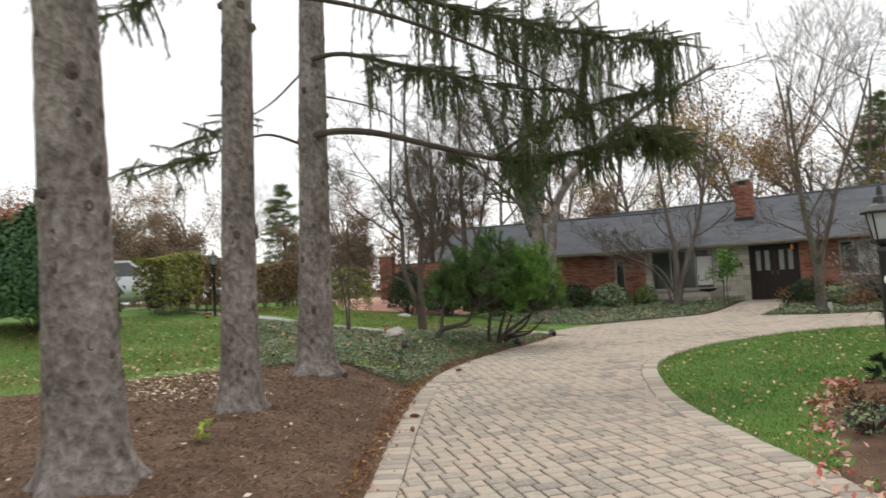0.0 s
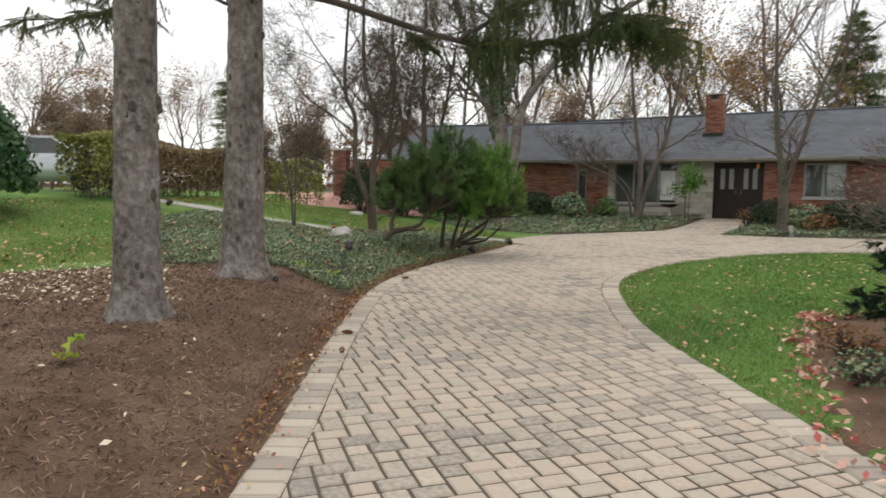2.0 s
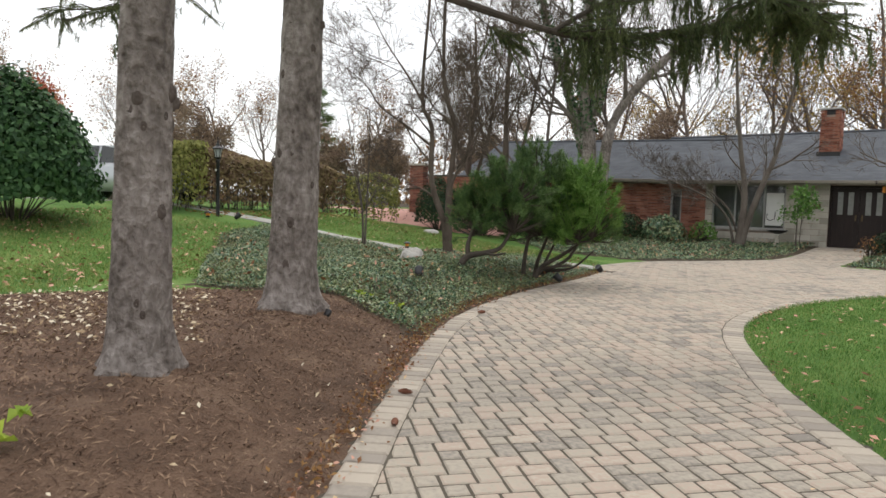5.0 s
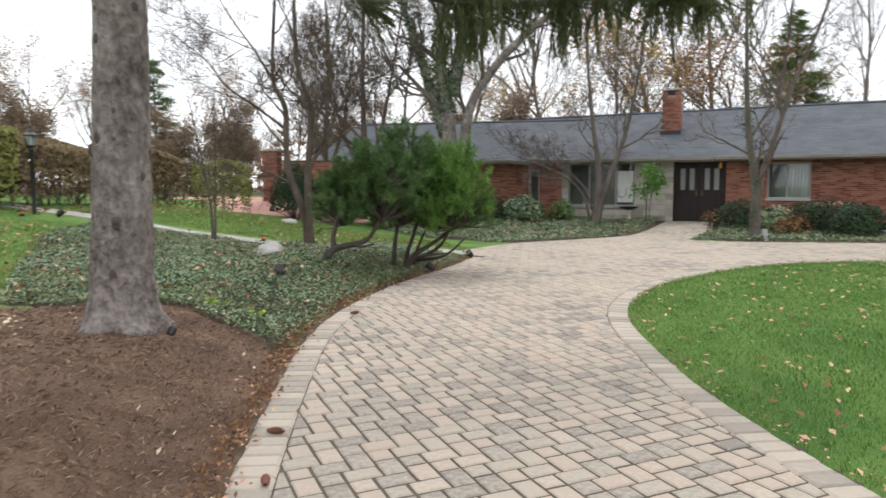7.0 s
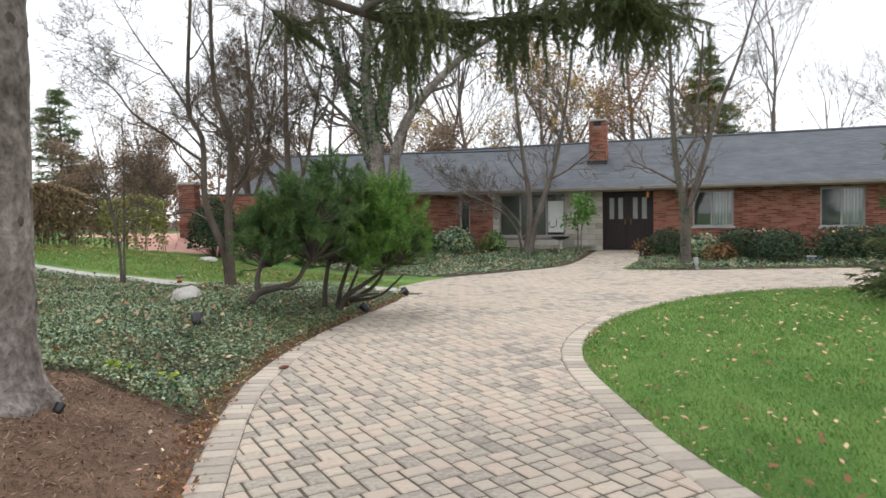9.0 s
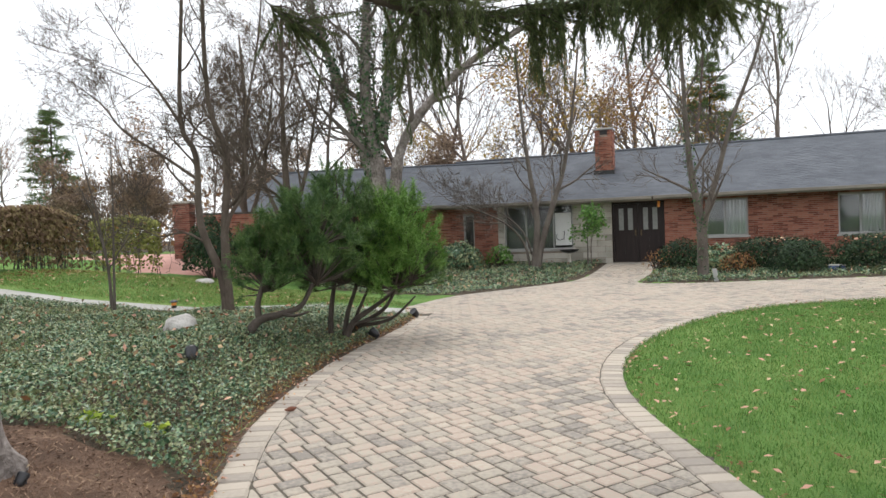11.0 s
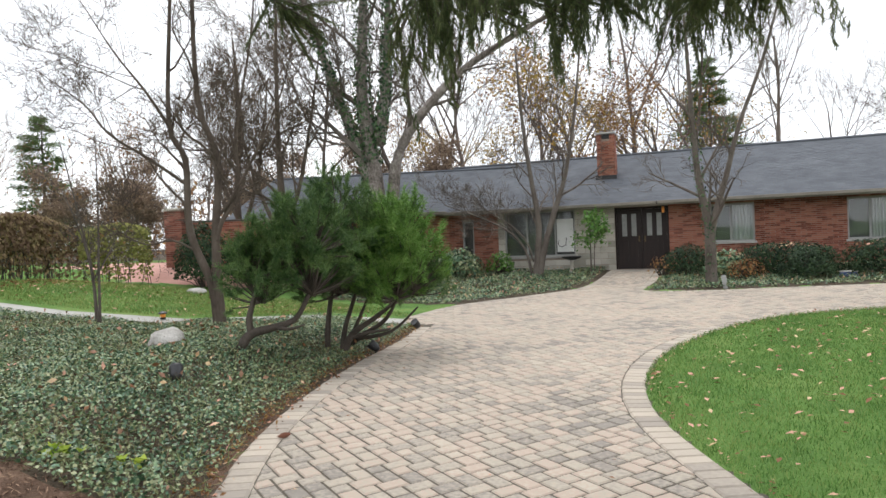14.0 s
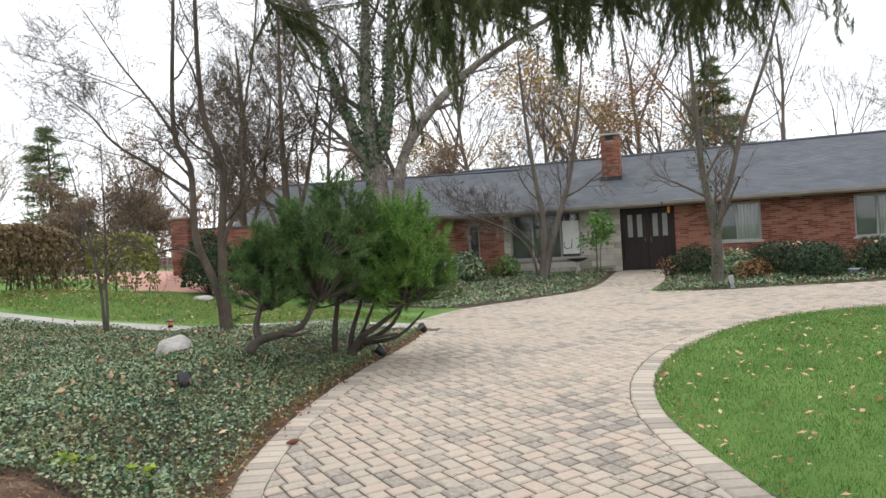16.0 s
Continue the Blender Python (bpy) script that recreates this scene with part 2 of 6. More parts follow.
class Shape:
    """Collects vertices and faces of one mesh."""

    def __init__(self):
        self.v, self.f = [], []

    def tube(self, pts, radii, sides=6, cap=True):
        base, k = len(self.v), len(pts)
        pts = [Vector(p) for p in pts]
        ref = Vector((0.31, 0.17, 0.93)) if abs((pts[-1] - pts[0]).normalized().z) < 0.8 else Vector((0.95, 0.2, 0.1))
        for i, p in enumerate(pts):
            d = (pts[min(i + 1, k - 1)] - pts[max(i - 1, 0)]).normalized()
            u = d.cross(ref).normalized()
            w = d.cross(u)
            for s in range(sides):
                a = 2 * math.pi * s / sides
                self.v.append(tuple(p + (u * math.cos(a) + w * math.sin(a)) * radii[i]))
        for i in range(k - 1):
            for s in range(sides):
                a, b = base + i * sides + s, base + i * sides + (s + 1) % sides
                self.f.append((a, b, b + sides, a + sides))
        if cap:
            self.f.append(tuple(base + s for s in reversed(range(sides))))
            self.f.append(tuple(base + (k - 1) * sides + s for s in range(sides)))
        return self

    def box(self, lo, hi, m=None, bevel=0.0):
        base = len(self.v)
        (x0, y0, z0), (x1, y1, z1) = lo, hi
        b = min(bevel, (z1 - z0) * 0.4, (x1 - x0) * 0.4, (y1 - y0) * 0.4)
        if b:
            ring = [(x0, y0, z0), (x1, y0, z0), (x1, y1, z0), (x0, y1, z0),
                    (x0, y0, z1 - b), (x1, y0, z1 - b), (x1, y1, z1 - b), (x0, y1, z1 - b),
                    (x0 + b, y0 + b, z1), (x1 - b, y0 + b, z1), (x1 - b, y1 - b, z1), (x0 + b, y1 - b, z1)]
            faces = [(3, 2, 1, 0), (8, 9, 10, 11)]
            for r in (0, 4):
                faces += [(r + i, r + (i + 1) % 4, r + 4 + (i + 1) % 4, r + 4 + i) for i in range(4)]
        else:
            ring = [(x, y, z) for z in (z0, z1) for x, y in ((x0, y0), (x1, y0), (x1, y1), (x0, y1))]
            faces = [(3, 2, 1, 0), (4, 5, 6, 7)] + [(i, (i + 1) % 4, 4 + (i + 1) % 4, 4 + i) for i in range(4)]
        for p in ring:
            self.v.append(tuple(m @ Vector(p)) if m else p)
        self.f += [tuple(base + i for i in q) for q in faces]
        return self

    def lathe(self, profile, center=(0, 0, 0), sides=16):
        base = len(self.v)
        cx, cy, cz = center
        for r, z in profile:
            for s in range(sides):
                a = 2 * math.pi * s / sides
                self.v.append((cx + r * math.cos(a), cy + r * math.sin(a), cz + z))
        for i in range(len(profile) - 1):
            for s in range(sides):
                a, b = base + i * sides + s, base + i * sides + (s + 1) % sides
                self.f.append((a, b, b + sides, a + sides))
        self.f.append(tuple(base + s for s in reversed(range(sides))))
        self.f.append(tuple(base + (len(profile) - 1) * sides + s for s in range(sides)))
        return self

    def quad(self, *pts):
        base = len(self.v)
        self.v += [tuple(p) for p in pts]
        self.f.append(tuple(range(base, base + len(pts))))
        return self

    def mesh(self, name, smooth=False):
        me = bpy.data.meshes.new(name)
        me.from_pydata(self.v, [], self.f)
        if smooth:
            me.polygons.foreach_set("use_smooth", [True] * len(me.polygons))
        return me

    def part(self, name, mat, parent=None, label="", smooth=False):
        return link_mesh(name, self.mesh(name, smooth), mat, parent, label)


def box_parts(shape, name, mat, parent):
    """Every plain box of a shape as a part of its own."""
    for k in range(len(shape.v) // 8):
        one = Shape()
        one.v, one.f = shape.v[k * 8:k * 8 + 8], [tuple(i - k * 8 for i in f) for f in shape.f[k * 6:k * 6 + 6]]
        one.part(name, mat, parent)


def thing(name, place, label, category, group="", turn=0.0):
    ob = new(name)
    ob.matrix_world = pose(*place, 0, 0, turn)
    ob.empty_display_size = 0.2
    return tagged(ob, label, category, group)


def rnd_dirs(rng, n):
    d = rng.normal(size=(n, 3))
    return d / np.linalg.norm(d, axis=1, keepdims=True)


def leaf_quads(rng, places, size, flat=0.0, normals=None, ratio=0.6):
    """Diamond leaves at the places; flat 1: lying level."""
    n = len(places)
    nrm = rnd_dirs(rng, n) if normals is None else normals + 0.45 * rng.normal(size=(n, 3))
    nrm = nrm * (1 - flat) + np.array([0, 0, 1.0]) * flat
    nrm /= np.linalg.norm(nrm, axis=1, keepdims=True)
    t = np.cross(nrm, rnd_dirs(rng, n))
    t /= np.linalg.norm(t, axis=1, keepdims=True) + 1e-9
    b = np.cross(nrm, t)
    s = (size * rng.uniform(0.6, 1.35, n))[:, None]
    c = np.stack([places - t * s * 0.5, places + b * s * 0.5 * ratio + nrm * s * 0.08, places + t * s * 0.5, places - b * s * 0.5 * ratio + nrm * s * 0.08], axis=1)
    return c.reshape(-1, 3)


def needle_tris(rng, places, dirs, count, length, width, spread=0.9):
    """Tufts of thin needles round the directions, as triangles."""
    p = np.repeat(places, count, axis=0)
    d = np.repeat(dirs, count, axis=0) + spread * rnd_dirs(rng, len(p))
    d /= np.linalg.norm(d, axis=1, keepdims=True)
    p = p - d * length * 0.15 + np.repeat(dirs, count, axis=0) * (rng.uniform(-0.5, 0.5, len(p)) * length)[:, None]
    side = np.cross(d, rnd_dirs(rng, len(p)))
    side /= np.linalg.norm(side, axis=1, keepdims=True) + 1e-9
    L = (length * rng.uniform(0.6, 1.2, len(p)))[:, None]
    return np.stack([p - side * width / 2, p + side * width / 2, p + d * L], axis=1).reshape(-1, 3)


# ---- plan: outlines of driveway, island, beds ----
def smooth_line(pts, step=0.35):
    p = np.array([pts[0], *pts, pts[-1]], float)
    out = []
    for i in range(1, len(p) - 2):
        a, b, c, d = p[i - 1], p[i], p[i + 1], p[i + 2]
        n = max(2, int(np.linalg.norm(c - b) / step))
        for t in np.linspace(0, 1, n, endpoint=False):
            out.append(0.5 * (2 * b + (c - a) * t + (2 * a - 5 * b + 4 * c - d) * t * t + (3 * b - a - 3 * c + d) * t ** 3))
    out.append(p[-2])
    return np.array(out)


LEFT_EDGE = smooth_line([(6.0, -3.2), (2.6, 1.15), (0.94, 3.5), (0.2, 4.58), (-0.8, 6.0), (-1.85, 7.6), (-2.6, 8.85), (-3.15, 10.1), (-3.6, 11.7), (-3.9, 13.3), (-4.1, 15.0), (-4.45, 16.6)])
FAR_EDGE = smooth_line([(-5.3, 17.9), (-5.05, 20.2), (-4.0, 22.2), (-2.95, 24.3), (-2.6, 26.0), (-2.5, 29.0)])
FRONT_EDGE = smooth_line([(-0.75, 29.0), (-0.85, 26.0), (-1.0, 23.75), (0.5, 23.6), (1.95, 24.1), (4.05, 24.6), (5.65, 25.0), (9.0, 25.9), (14.0, 27.2)])
ISLAND_EDGE = smooth_line([(14.0, 22.2), (8.0, 21.0), (4.9, 20.25), (3.4, 19.6), (1.9, 18.6), (0.95, 17.3), (0.28, 15.7), (-0.06, 14.4), (-0.17, 13.1), (-0.07, 11.9), (0.21, 10.9), (0.6, 10.0), (1.1, 8.95), (1.6, 8.1), (2.15, 7.35), (2.65, 6.7), (3.2, 6.0), (4.7, 4.0), (6.6, 1.6), (10.0, -2.6)])
DRIVE = np.vstack([LEFT_EDGE, FAR_EDGE, FRONT_EDGE, ISLAND_EDGE])
BED = smooth_line([(3.9, 5.05), (3.22, 5.95), (3.05, 6.75), (2.84, 7.79), (2.7, 8.9), (2.75, 9.75), (3.15, 10.65), (4.2, 11.3), (6.0, 11.6), (9.0, 11.0), (12.0, 6.0), (9.0, 1.5)])
WALK = np.array([(-4.72, 16.75), (-6.6, 16.25), (-9.0, 15.3), (-11.0, 14.3), (-12.6, 13.6), (-15.0, 12.2), (-19.0, 10.0), (-19.6, 11.1), (-15.6, 13.3), (-13.1, 14.7), (-11.4, 15.4), (-9.3, 16.4), (-6.9, 17.4), (-5.35, 17.95)])
MULCH = np.array([(6.0, -3.2), (0.94, 3.5), (-0.8, 6.0), (-2.25, 8.25), (-3.7, 8.3), (-5.2, 7.25), (-5.9, 5.6), (-6.0, 3.0), (-4.0, -1.0), (1.0, -5.0)])
IVY_LEFT = np.array([(-2.25, 8.25), (-2.6, 8.85), (-3.15, 10.1), (-3.6, 11.7), (-3.9, 13.3), (-4.1, 15.0), (-4.45, 16.7), (-6.6, 16.15), (-9.0, 15.2), (-11.0, 14.2), (-12.0, 13.1), (-10.9, 11.2), (-8.8, 9.7), (-6.8, 8.3), (-5.3, 7.35), (-3.7, 8.2)])
IVY_HOUSE = np.array([(-5.0, 20.4), (-4.0, 22.3), (-2.95, 24.4), (-2.6, 26.0), (-2.55, 28.9), (-8.5, 28.9), (-10.5, 25.5), (-11.0, 22.8), (-7.5, 20.8)])
IVY_FRONT = np.array([(-0.7, 28.9), (-0.8, 26.0), (-0.95, 23.85), (0.5, 23.7), (1.95, 24.2), (4.05, 24.7), (6.2, 25.2), (6.2, 28.9)])
PATIO = np.array([(-26.0, 26.0), (-16.0, 21.3), (-12.6, 21.6), (-11.8, 23.2), (-13.5, 26.2), (-26.0, 30.0)])


def inside(poly, x, y):
    x, y = np.asarray(x, float), np.asarray(y, float)
    res = np.zeros(x.shape, bool)
    px, py = poly[:, 0], poly[:, 1]
    qx, qy = np.roll(px, 1), np.roll(py, 1)
    for a, b, c, d in zip(px, py, qx, qy):
        if b != d:
            res ^= ((b > y) != (d > y)) & (x < (c - a) * (y - b) / (d - b) + a)
    return res


def line_distance(line, x, y):
    x, y = np.asarray(x, float), np.asarray(y, float)
    best = np.full(x.shape, 1e9)
    for (ax, ay), (bx, by) in zip(line[:-1], line[1:]):
        dx, dy = bx - ax, by - ay
        t = np.clip(((x - ax) * dx + (y - ay) * dy) / (dx * dx + dy * dy + 1e-12), 0, 1)
        best = np.minimum(best, np.hypot(x - ax - t * dx, y - ay - t * dy))
    return best


def ease(v):
    v = np.clip(v, 0, 1)
    return v * v * (3 - 2 * v)


LEFT_LAND = np.vstack([LEFT_EDGE, FAR_EDGE, [(-2.5, 45), (-80, 45), (-80, -20), (6, -20)]])


def ground_height(x, y):
    x, y = np.asarray(x, float), np.asarray(y, float)
    d = line_distance(np.vstack([LEFT_EDGE, FAR_EDGE]), x, y)
    berm = 0.32 * ease(d / 1.5) * (1 - 0.55 * ease((y - 11.5) / 5)) * (1 - ease((y - 16.6) / 4))
    slope = 0.9 * ease((-8.3 - x) / 8) * (1 - 0.3 * ease((y - 16.5) / 5)) * (1 - 0.6 * ease((x + 12) / 4) * ease((y - 20) / 4))
    left = np.where(inside(LEFT_LAND, x, y), berm + slope, 0.0)
    rise = 0.26 * ease((y - 23.7) / 5.2)
    terrace = 0.38 * ease((y - 21.3) / 1.5) * ease((-12.3 - x) / 2.2)
    left = left + np.where(x < -12, terrace, 0.0)
    bed = 0.06 * ease(line_distance(BED, x, y) / 0.6) * inside(BED, x, y)
    return np.maximum(left, rise) + bed


def at_ground(x, y):
    return float(ground_height(np.array([x]), np.array([y]))[0])


# ---- ground: one sheet to the horizon ----
def build_ground():
    xs = np.unique(np.round(np.concatenate([[-900, -400, -200, -120, -80, -60], np.arange(-50, -12, 0.5), np.arange(-12, 8, 0.09), np.arange(8, 22, 0.5), [24, 28, 34, 45, 70, 120, 250, 900]]), 3))
    ys = np.unique(np.round(np.concatenate([[-900, -300, -100, -40, -20], np.arange(-10, 1, 0.5), np.arange(1, 26, 0.09), np.arange(26, 46, 0.5), [48, 55, 70, 100, 180, 400, 900]]), 3))
    gx, gy = np.meshgrid(xs, ys)
    z = ground_height(gx, gy)
    rng = np.random.default_rng(3)
    on_drive = inside(DRIVE, gx, gy)
    edge = line_distance(DRIVE, gx, gy)
    z = z + np.where(on_drive, -0.008, np.where(edge < 0.14, -0.02, 0.0)) + np.where(on_drive, 0, rng.normal(0, 0.007, z.shape))
    w, h = len(xs), len(ys)
    v = np.stack([gx, gy, z], -1).reshape(-1, 3)
    i = (np.arange(h - 1)[:, None] * w + np.arange(w - 1)[None]).ravel()
    faces = np.stack([i, i + 1, i + w + 1, i + w], 1)
    me = bpy.data.meshes.new("ground")
    me.vertices.add(len(v))
    me.vertices.foreach_set("co", v.astype(np.float32).ravel())
    me.loops.add(faces.size)
    me.loops.foreach_set("vertex_index", faces.astype(np.int32).ravel())
    me.polygons.add(len(faces))
    me.polygons.foreach_set("loop_start", np.arange(0, faces.size, 4, dtype=np.int32))
    c = v[faces].mean(1)
    k = np.zeros(len(faces), np.int32)
    x, y = c[:, 0], c[:, 1]
    wob = 0.08 * np.sin(x * 7 + y * 3) + 0.06 * np.sin(y * 11 - x * 5)
    for index, poly in ((3, IVY_LEFT), (3, IVY_HOUSE), (3, IVY_FRONT), (2, MULCH), (2, BED), (5, PATIO)):
        k[inside(poly, x + wob, y + wob)] = index
    k[(y > 28.6) & (x > -22) & (x < 22) | (y > 34)] = 3
    k[inside(DRIVE, x, y)] = 1
    near = (k == 0) & (line_distance(LEFT_EDGE, x, y) < 0.8) & inside(LEFT_LAND, x, y) & (y < 16.7)
    k[near] = 2
    me.update(calc_edges=True)
    for m in (M_TURF, M_SAND, M_MULCH, M_SOIL, M_CONCRETE, M_PINKPAVE):
        me.materials.append(m)
    me.polygons.foreach_set("material_index", k)
    me.polygons.foreach_set("use_smooth", np.ones(len(faces), bool))
    return tagged(new("ground", me), "lawn, mulch and ivy beds with soft mounds", "ground", kind="structure")


build_ground()


def build_walkway():
    walk_way = tagged(new("pavement"), "pale concrete garden walk in jointed slabs", "walkway", kind="structure")
    n = len(WALK) // 2
    near, far = WALK[:n], WALK[:n] + 0.62 * (WALK[n:][::-1] - WALK[:n])
    for i in range(n - 1):
        a, b, c, d = near[i], near[i + 1], far[i + 1], far[i]
        steps = max(1, int(np.linalg.norm(b - a) / 1.5))
        for j in range(steps):
            t0, t1 = j / steps + 0.004, (j + 1) / steps - 0.004
            q = [a + (b - a) * t0, a + (b - a) * t1, d + (c - d) * t1, d + (c - d) * t0]
            top = [(p[0], p[1], at_ground(p[0], p[1]) + 0.03) for p in q]
            low = [(p[0], p[1], at_ground(p[0], p[1]) - 0.08) for p in q]
            slab = Shape()
            slab.v = top + low
            slab.f = [(3, 2, 1, 0)] + [(a_, b_, b_ + 4, a_ + 4) for a_, b_ in ((0, 1), (1, 2), (2, 3), (3, 0))]
            slab.part("slab", M_CONCRETE, walk_way)
    return walk_way


build_walkway()

# ---- house ----
WALL_Y = 29.08
FLOOR_Z = 0.26
EAVE_Y, EAVE_Z = 28.3, 2.5
RIDGE_Y, RIDGE_Z = 33.2, 4.55
X0, X1 = -9.6, 16.0


def brick_wall(s, x0, x1, z0, z1, holes, y, rng, sized=(0.29, 0.062), gap=0.011, proud=0.012):
    """Courses of separate bricks on a wall's front, leaving the holes (x0, z0, x1, z1) free."""
    L, H = sized
    rows = int((z1 - z0) / H)
    for r in range(rows):
        za, zb = z0 + r * H, z0 + (r + 1) * H - gap
        x = x0 - (L / 2 if r % 2 else 0)
        while x < x1:
            a, b = max(x, x0), min(x + L - gap, x1)
            x += L
            spans = [(a, b)]
            for hx0, hz0, hx1, hz1 in holes:
                if zb > hz0 and za < hz1:
                    spans = [q for p, q2 in spans for q in ((p, min(q2, hx0)), (max(p, hx1), q2)) if q[1] - q[0] > 0.015]
            for p, q in spans:
                if q - p > 0.015:
                    s.box((p, y - proud - rng.uniform(0, 0.006), za), (q, y, zb))


def wall_block(name, x0, x1, z0, z1, holes, y, depth, mat, label):
    """A wall of real thickness with openings through it, as strips between the openings."""
    s = Shape()
    cuts = sorted({x0, x1, *[h[0] for h in holes], *[h[2] for h in holes]})
    for a, b in zip(cuts[:-1], cuts[1:]):
        here = sorted([h for h in holes if h[0] <= a + 1e-6 and h[2] >= b - 1e-6], key=lambda h: h[1])
        z = z0
        for h in here:
            if h[1] > z:
                s.box((a, y, z), (b, y + depth, h[1]))
            z = h[3]
        if z < z1:
            s.box((a, y, z), (b, y + depth, z1))
    return tagged(s.part(name, mat), label, "wall", kind="structure")


DOOR = (-2.36, FLOOR_Z, -0.6, 2.36)
BIG_WIN = (-6.26, 0.78, -3.72, 2.38)
WIN_1 = (0.70, 1.09, 2.0, 2.3)
WIN_2 = (4.58, 1.04, 5.85, 2.3)
SLITS = [(-7.87, 0.55, -7.44, 2.15), (-9.3, 0.55, -8.87, 2.15)]
HOLES = [DOOR, BIG_WIN, WIN_1, WIN_2, *SLITS]
front_wall = wall_block("wall_front", X0, X1, -0.3, 2.45, HOLES, WALL_Y, 0.25, M_MORTAR, "red brick house front with raked mortar joints")
rng_house = np.random.default_rng(11)
bricks_left, bricks_right = Shape(), Shape()
brick_wall(bricks_left, X0, -6.5, 0.1, 2.45, SLITS, WALL_Y, rng_house)
brick_wall(bricks_right, -0.6, X1, 0.1, 2.45, [WIN_1, WIN_2], WALL_Y, rng_house)
for piece, tag in ((bricks_left, "bricks"), (bricks_right, "bricks")):
    tagged(piece.part(tag, M_BRICK, front_wall), kind="stuff")
M_STONE_BLOCK = material("limestone_piece", [(0.34, 0.32, 0.27), (0.48, 0.45, 0.39), (0.55, 0.52, 0.46)], 3, 40, 0.9, 0.5, 0.006, jitter=0.5)
stone = Shape()
brick_wall(stone, -6.5, -2.36, 0.05, 2.45, [BIG_WIN], WALL_Y, rng_house, (0.52, 0.2), 0.012, 0.03)
box_parts(stone, "stone_block", M_STONE_BLOCK, front_wall)


def walls_behind():
    s = Shape()
    s.box((X0, WALL_Y + 0.25, -0.3), (X0 + 0.25, 37.6, 2.45))
    s.box((X1 - 0.25, WALL_Y + 0.25, -0.3), (X1, 37.6, 2.45))
    s.box((X0, 37.6, -0.3), (X1, 37.85, 2.45))
    tagged(s.part("wall_back", M_MORTAR), "plain rear and side house walls", "wall", kind="structure")
    r = Shape()
    r.box((X0 + 0.25, 31.6, 0.0), (X1 - 0.25, 31.7, 2.42))
    tagged(r.part("wall_inner", M_ROOM), "dim inner wall behind the windows", "wall", kind="structure")
    f = Shape()
    f.box((X0 + 0.25, WALL_Y + 0.25, 0.0), (X1 - 0.25, 31.6, FLOOR_Z - 0.02))
    tagged(f.part("floor", M_ROOM), "dim indoor floor", "floor", kind="structure")
    c = Shape()
    c.box((X0, EAVE_Y + 0.05, 2.455), (X1, 37.8, 2.49))
    tagged(c.part("ceiling", M_SOFFIT), "brown soffit and ceiling boards", "ceiling", kind="structure")


walls_behind()


def window(name, opening, y, mullions, label, curtain=None):
    x0, z0, x1, z1 = opening
    w = thing(name, (x0, y, z0), label, "window")
    w["kind"] = "structure"
    W, H = x1 - x0, z1 - z0
    f = Shape()
    t = 0.05
    f.box((0, 0.03, 0), (t, 0.11, H)).box((W - t, 0.03, 0), (W, 0.11, H)).box((t, 0.03, 0), (W - t, 0.11, t)).box((t, 0.03, H - t), (W - t, 0.11, H))
    for m in mullions:
        f.box((W * m - 0.025, 0.035, t), (W * m + 0.025, 0.105, H - t))
    f.part("window_frame", M_FRAME, w)
    edges = [0, *mullions, 1]
    for a, b in zip(edges[:-1], edges[1:]):
        pane = Shape().box((W * a + t, 0.065, t), (W * b - t * 0.5, 0.073, H - t)).part("pane", M_GLASS, w)
        pane.visible_shadow = False
    Shape().box((-0.05, -0.07, -0.07), (W + 0.05, 0.03, -0.002), bevel=0.01).part("window_sill", M_CONCRETE, w, "pale stone sill")
    # sheet added inside each window; its grey stands in for the panes' reflection
    Shape().box((0.06, 0.205, 0.03), (W - 0.06, 0.21, H - 0.03)).part("grey_backing", M_REFLECT_GREY, w, "added grey sheet standing in for reflection in the panes")
    if curtain:
        a, b = curtain
        c = Shape()
        n = 40
        for i in range(n):
            xa, xb = W * (a + (b - a) * i / n), W * (a + (b - a) * (i + 1) / n)
            ya, yb = 0.165 + 0.025 * math.sin(i * 1.1), 0.165 + 0.025 * math.sin((i + 1) * 1.1)
            c.quad((xa, ya, 0.02), (xb, yb, 0.02), (xb, yb, H - 0.02), (xa, ya, H - 0.02))
        c.part("curtain", M_CURTAIN, w, "pale pleated curtain", smooth=True)
    return w


window("window_1", WIN_1, WALL_Y, [0.46], "sliding aluminium window with a pale curtain half drawn", (0.44, 0.98))
window("window_2", WIN_2, WALL_Y, [0.48], "sliding aluminium window with a stone sill", (0.5, 0.98))
window("window_3", BIG_WIN, WALL_Y, [0.32, 0.72], "wide picture window in grey frames beside a white panel")
for i, s_ in enumerate(SLITS):
    window("window_%d" % (4 + i), s_, WALL_Y, [], "narrow tall window between brick piers")


def white_panel():
    p = thing("white_panel", (-4.36, WALL_Y - 0.01, 0.92), "white painted board with a thin black ornament", "panel")
    Shape().box((0, 0, 0), (0.58, 0.025, 1.16), bevel=0.006).part("board", M_WHITE, p)
    s = Shape()
    pts = [(0.16 + 0.12 * math.cos(a), -0.012, 0.32 + 0.14 * math.sin(a)) for a in np.linspace(2.4, 5.6, 12)]
    s.tube(pts, [0.012] * 12, 5)
    s.tube([(0.3, -0.012, 0.2), (0.33, -0.012, 0.48), (0.3, -0.012, 0.5)], [0.012] * 3, 5)
    s.part("ornament", M_BLACK, p, "thin black wrought ornament")
    return p


white_panel()


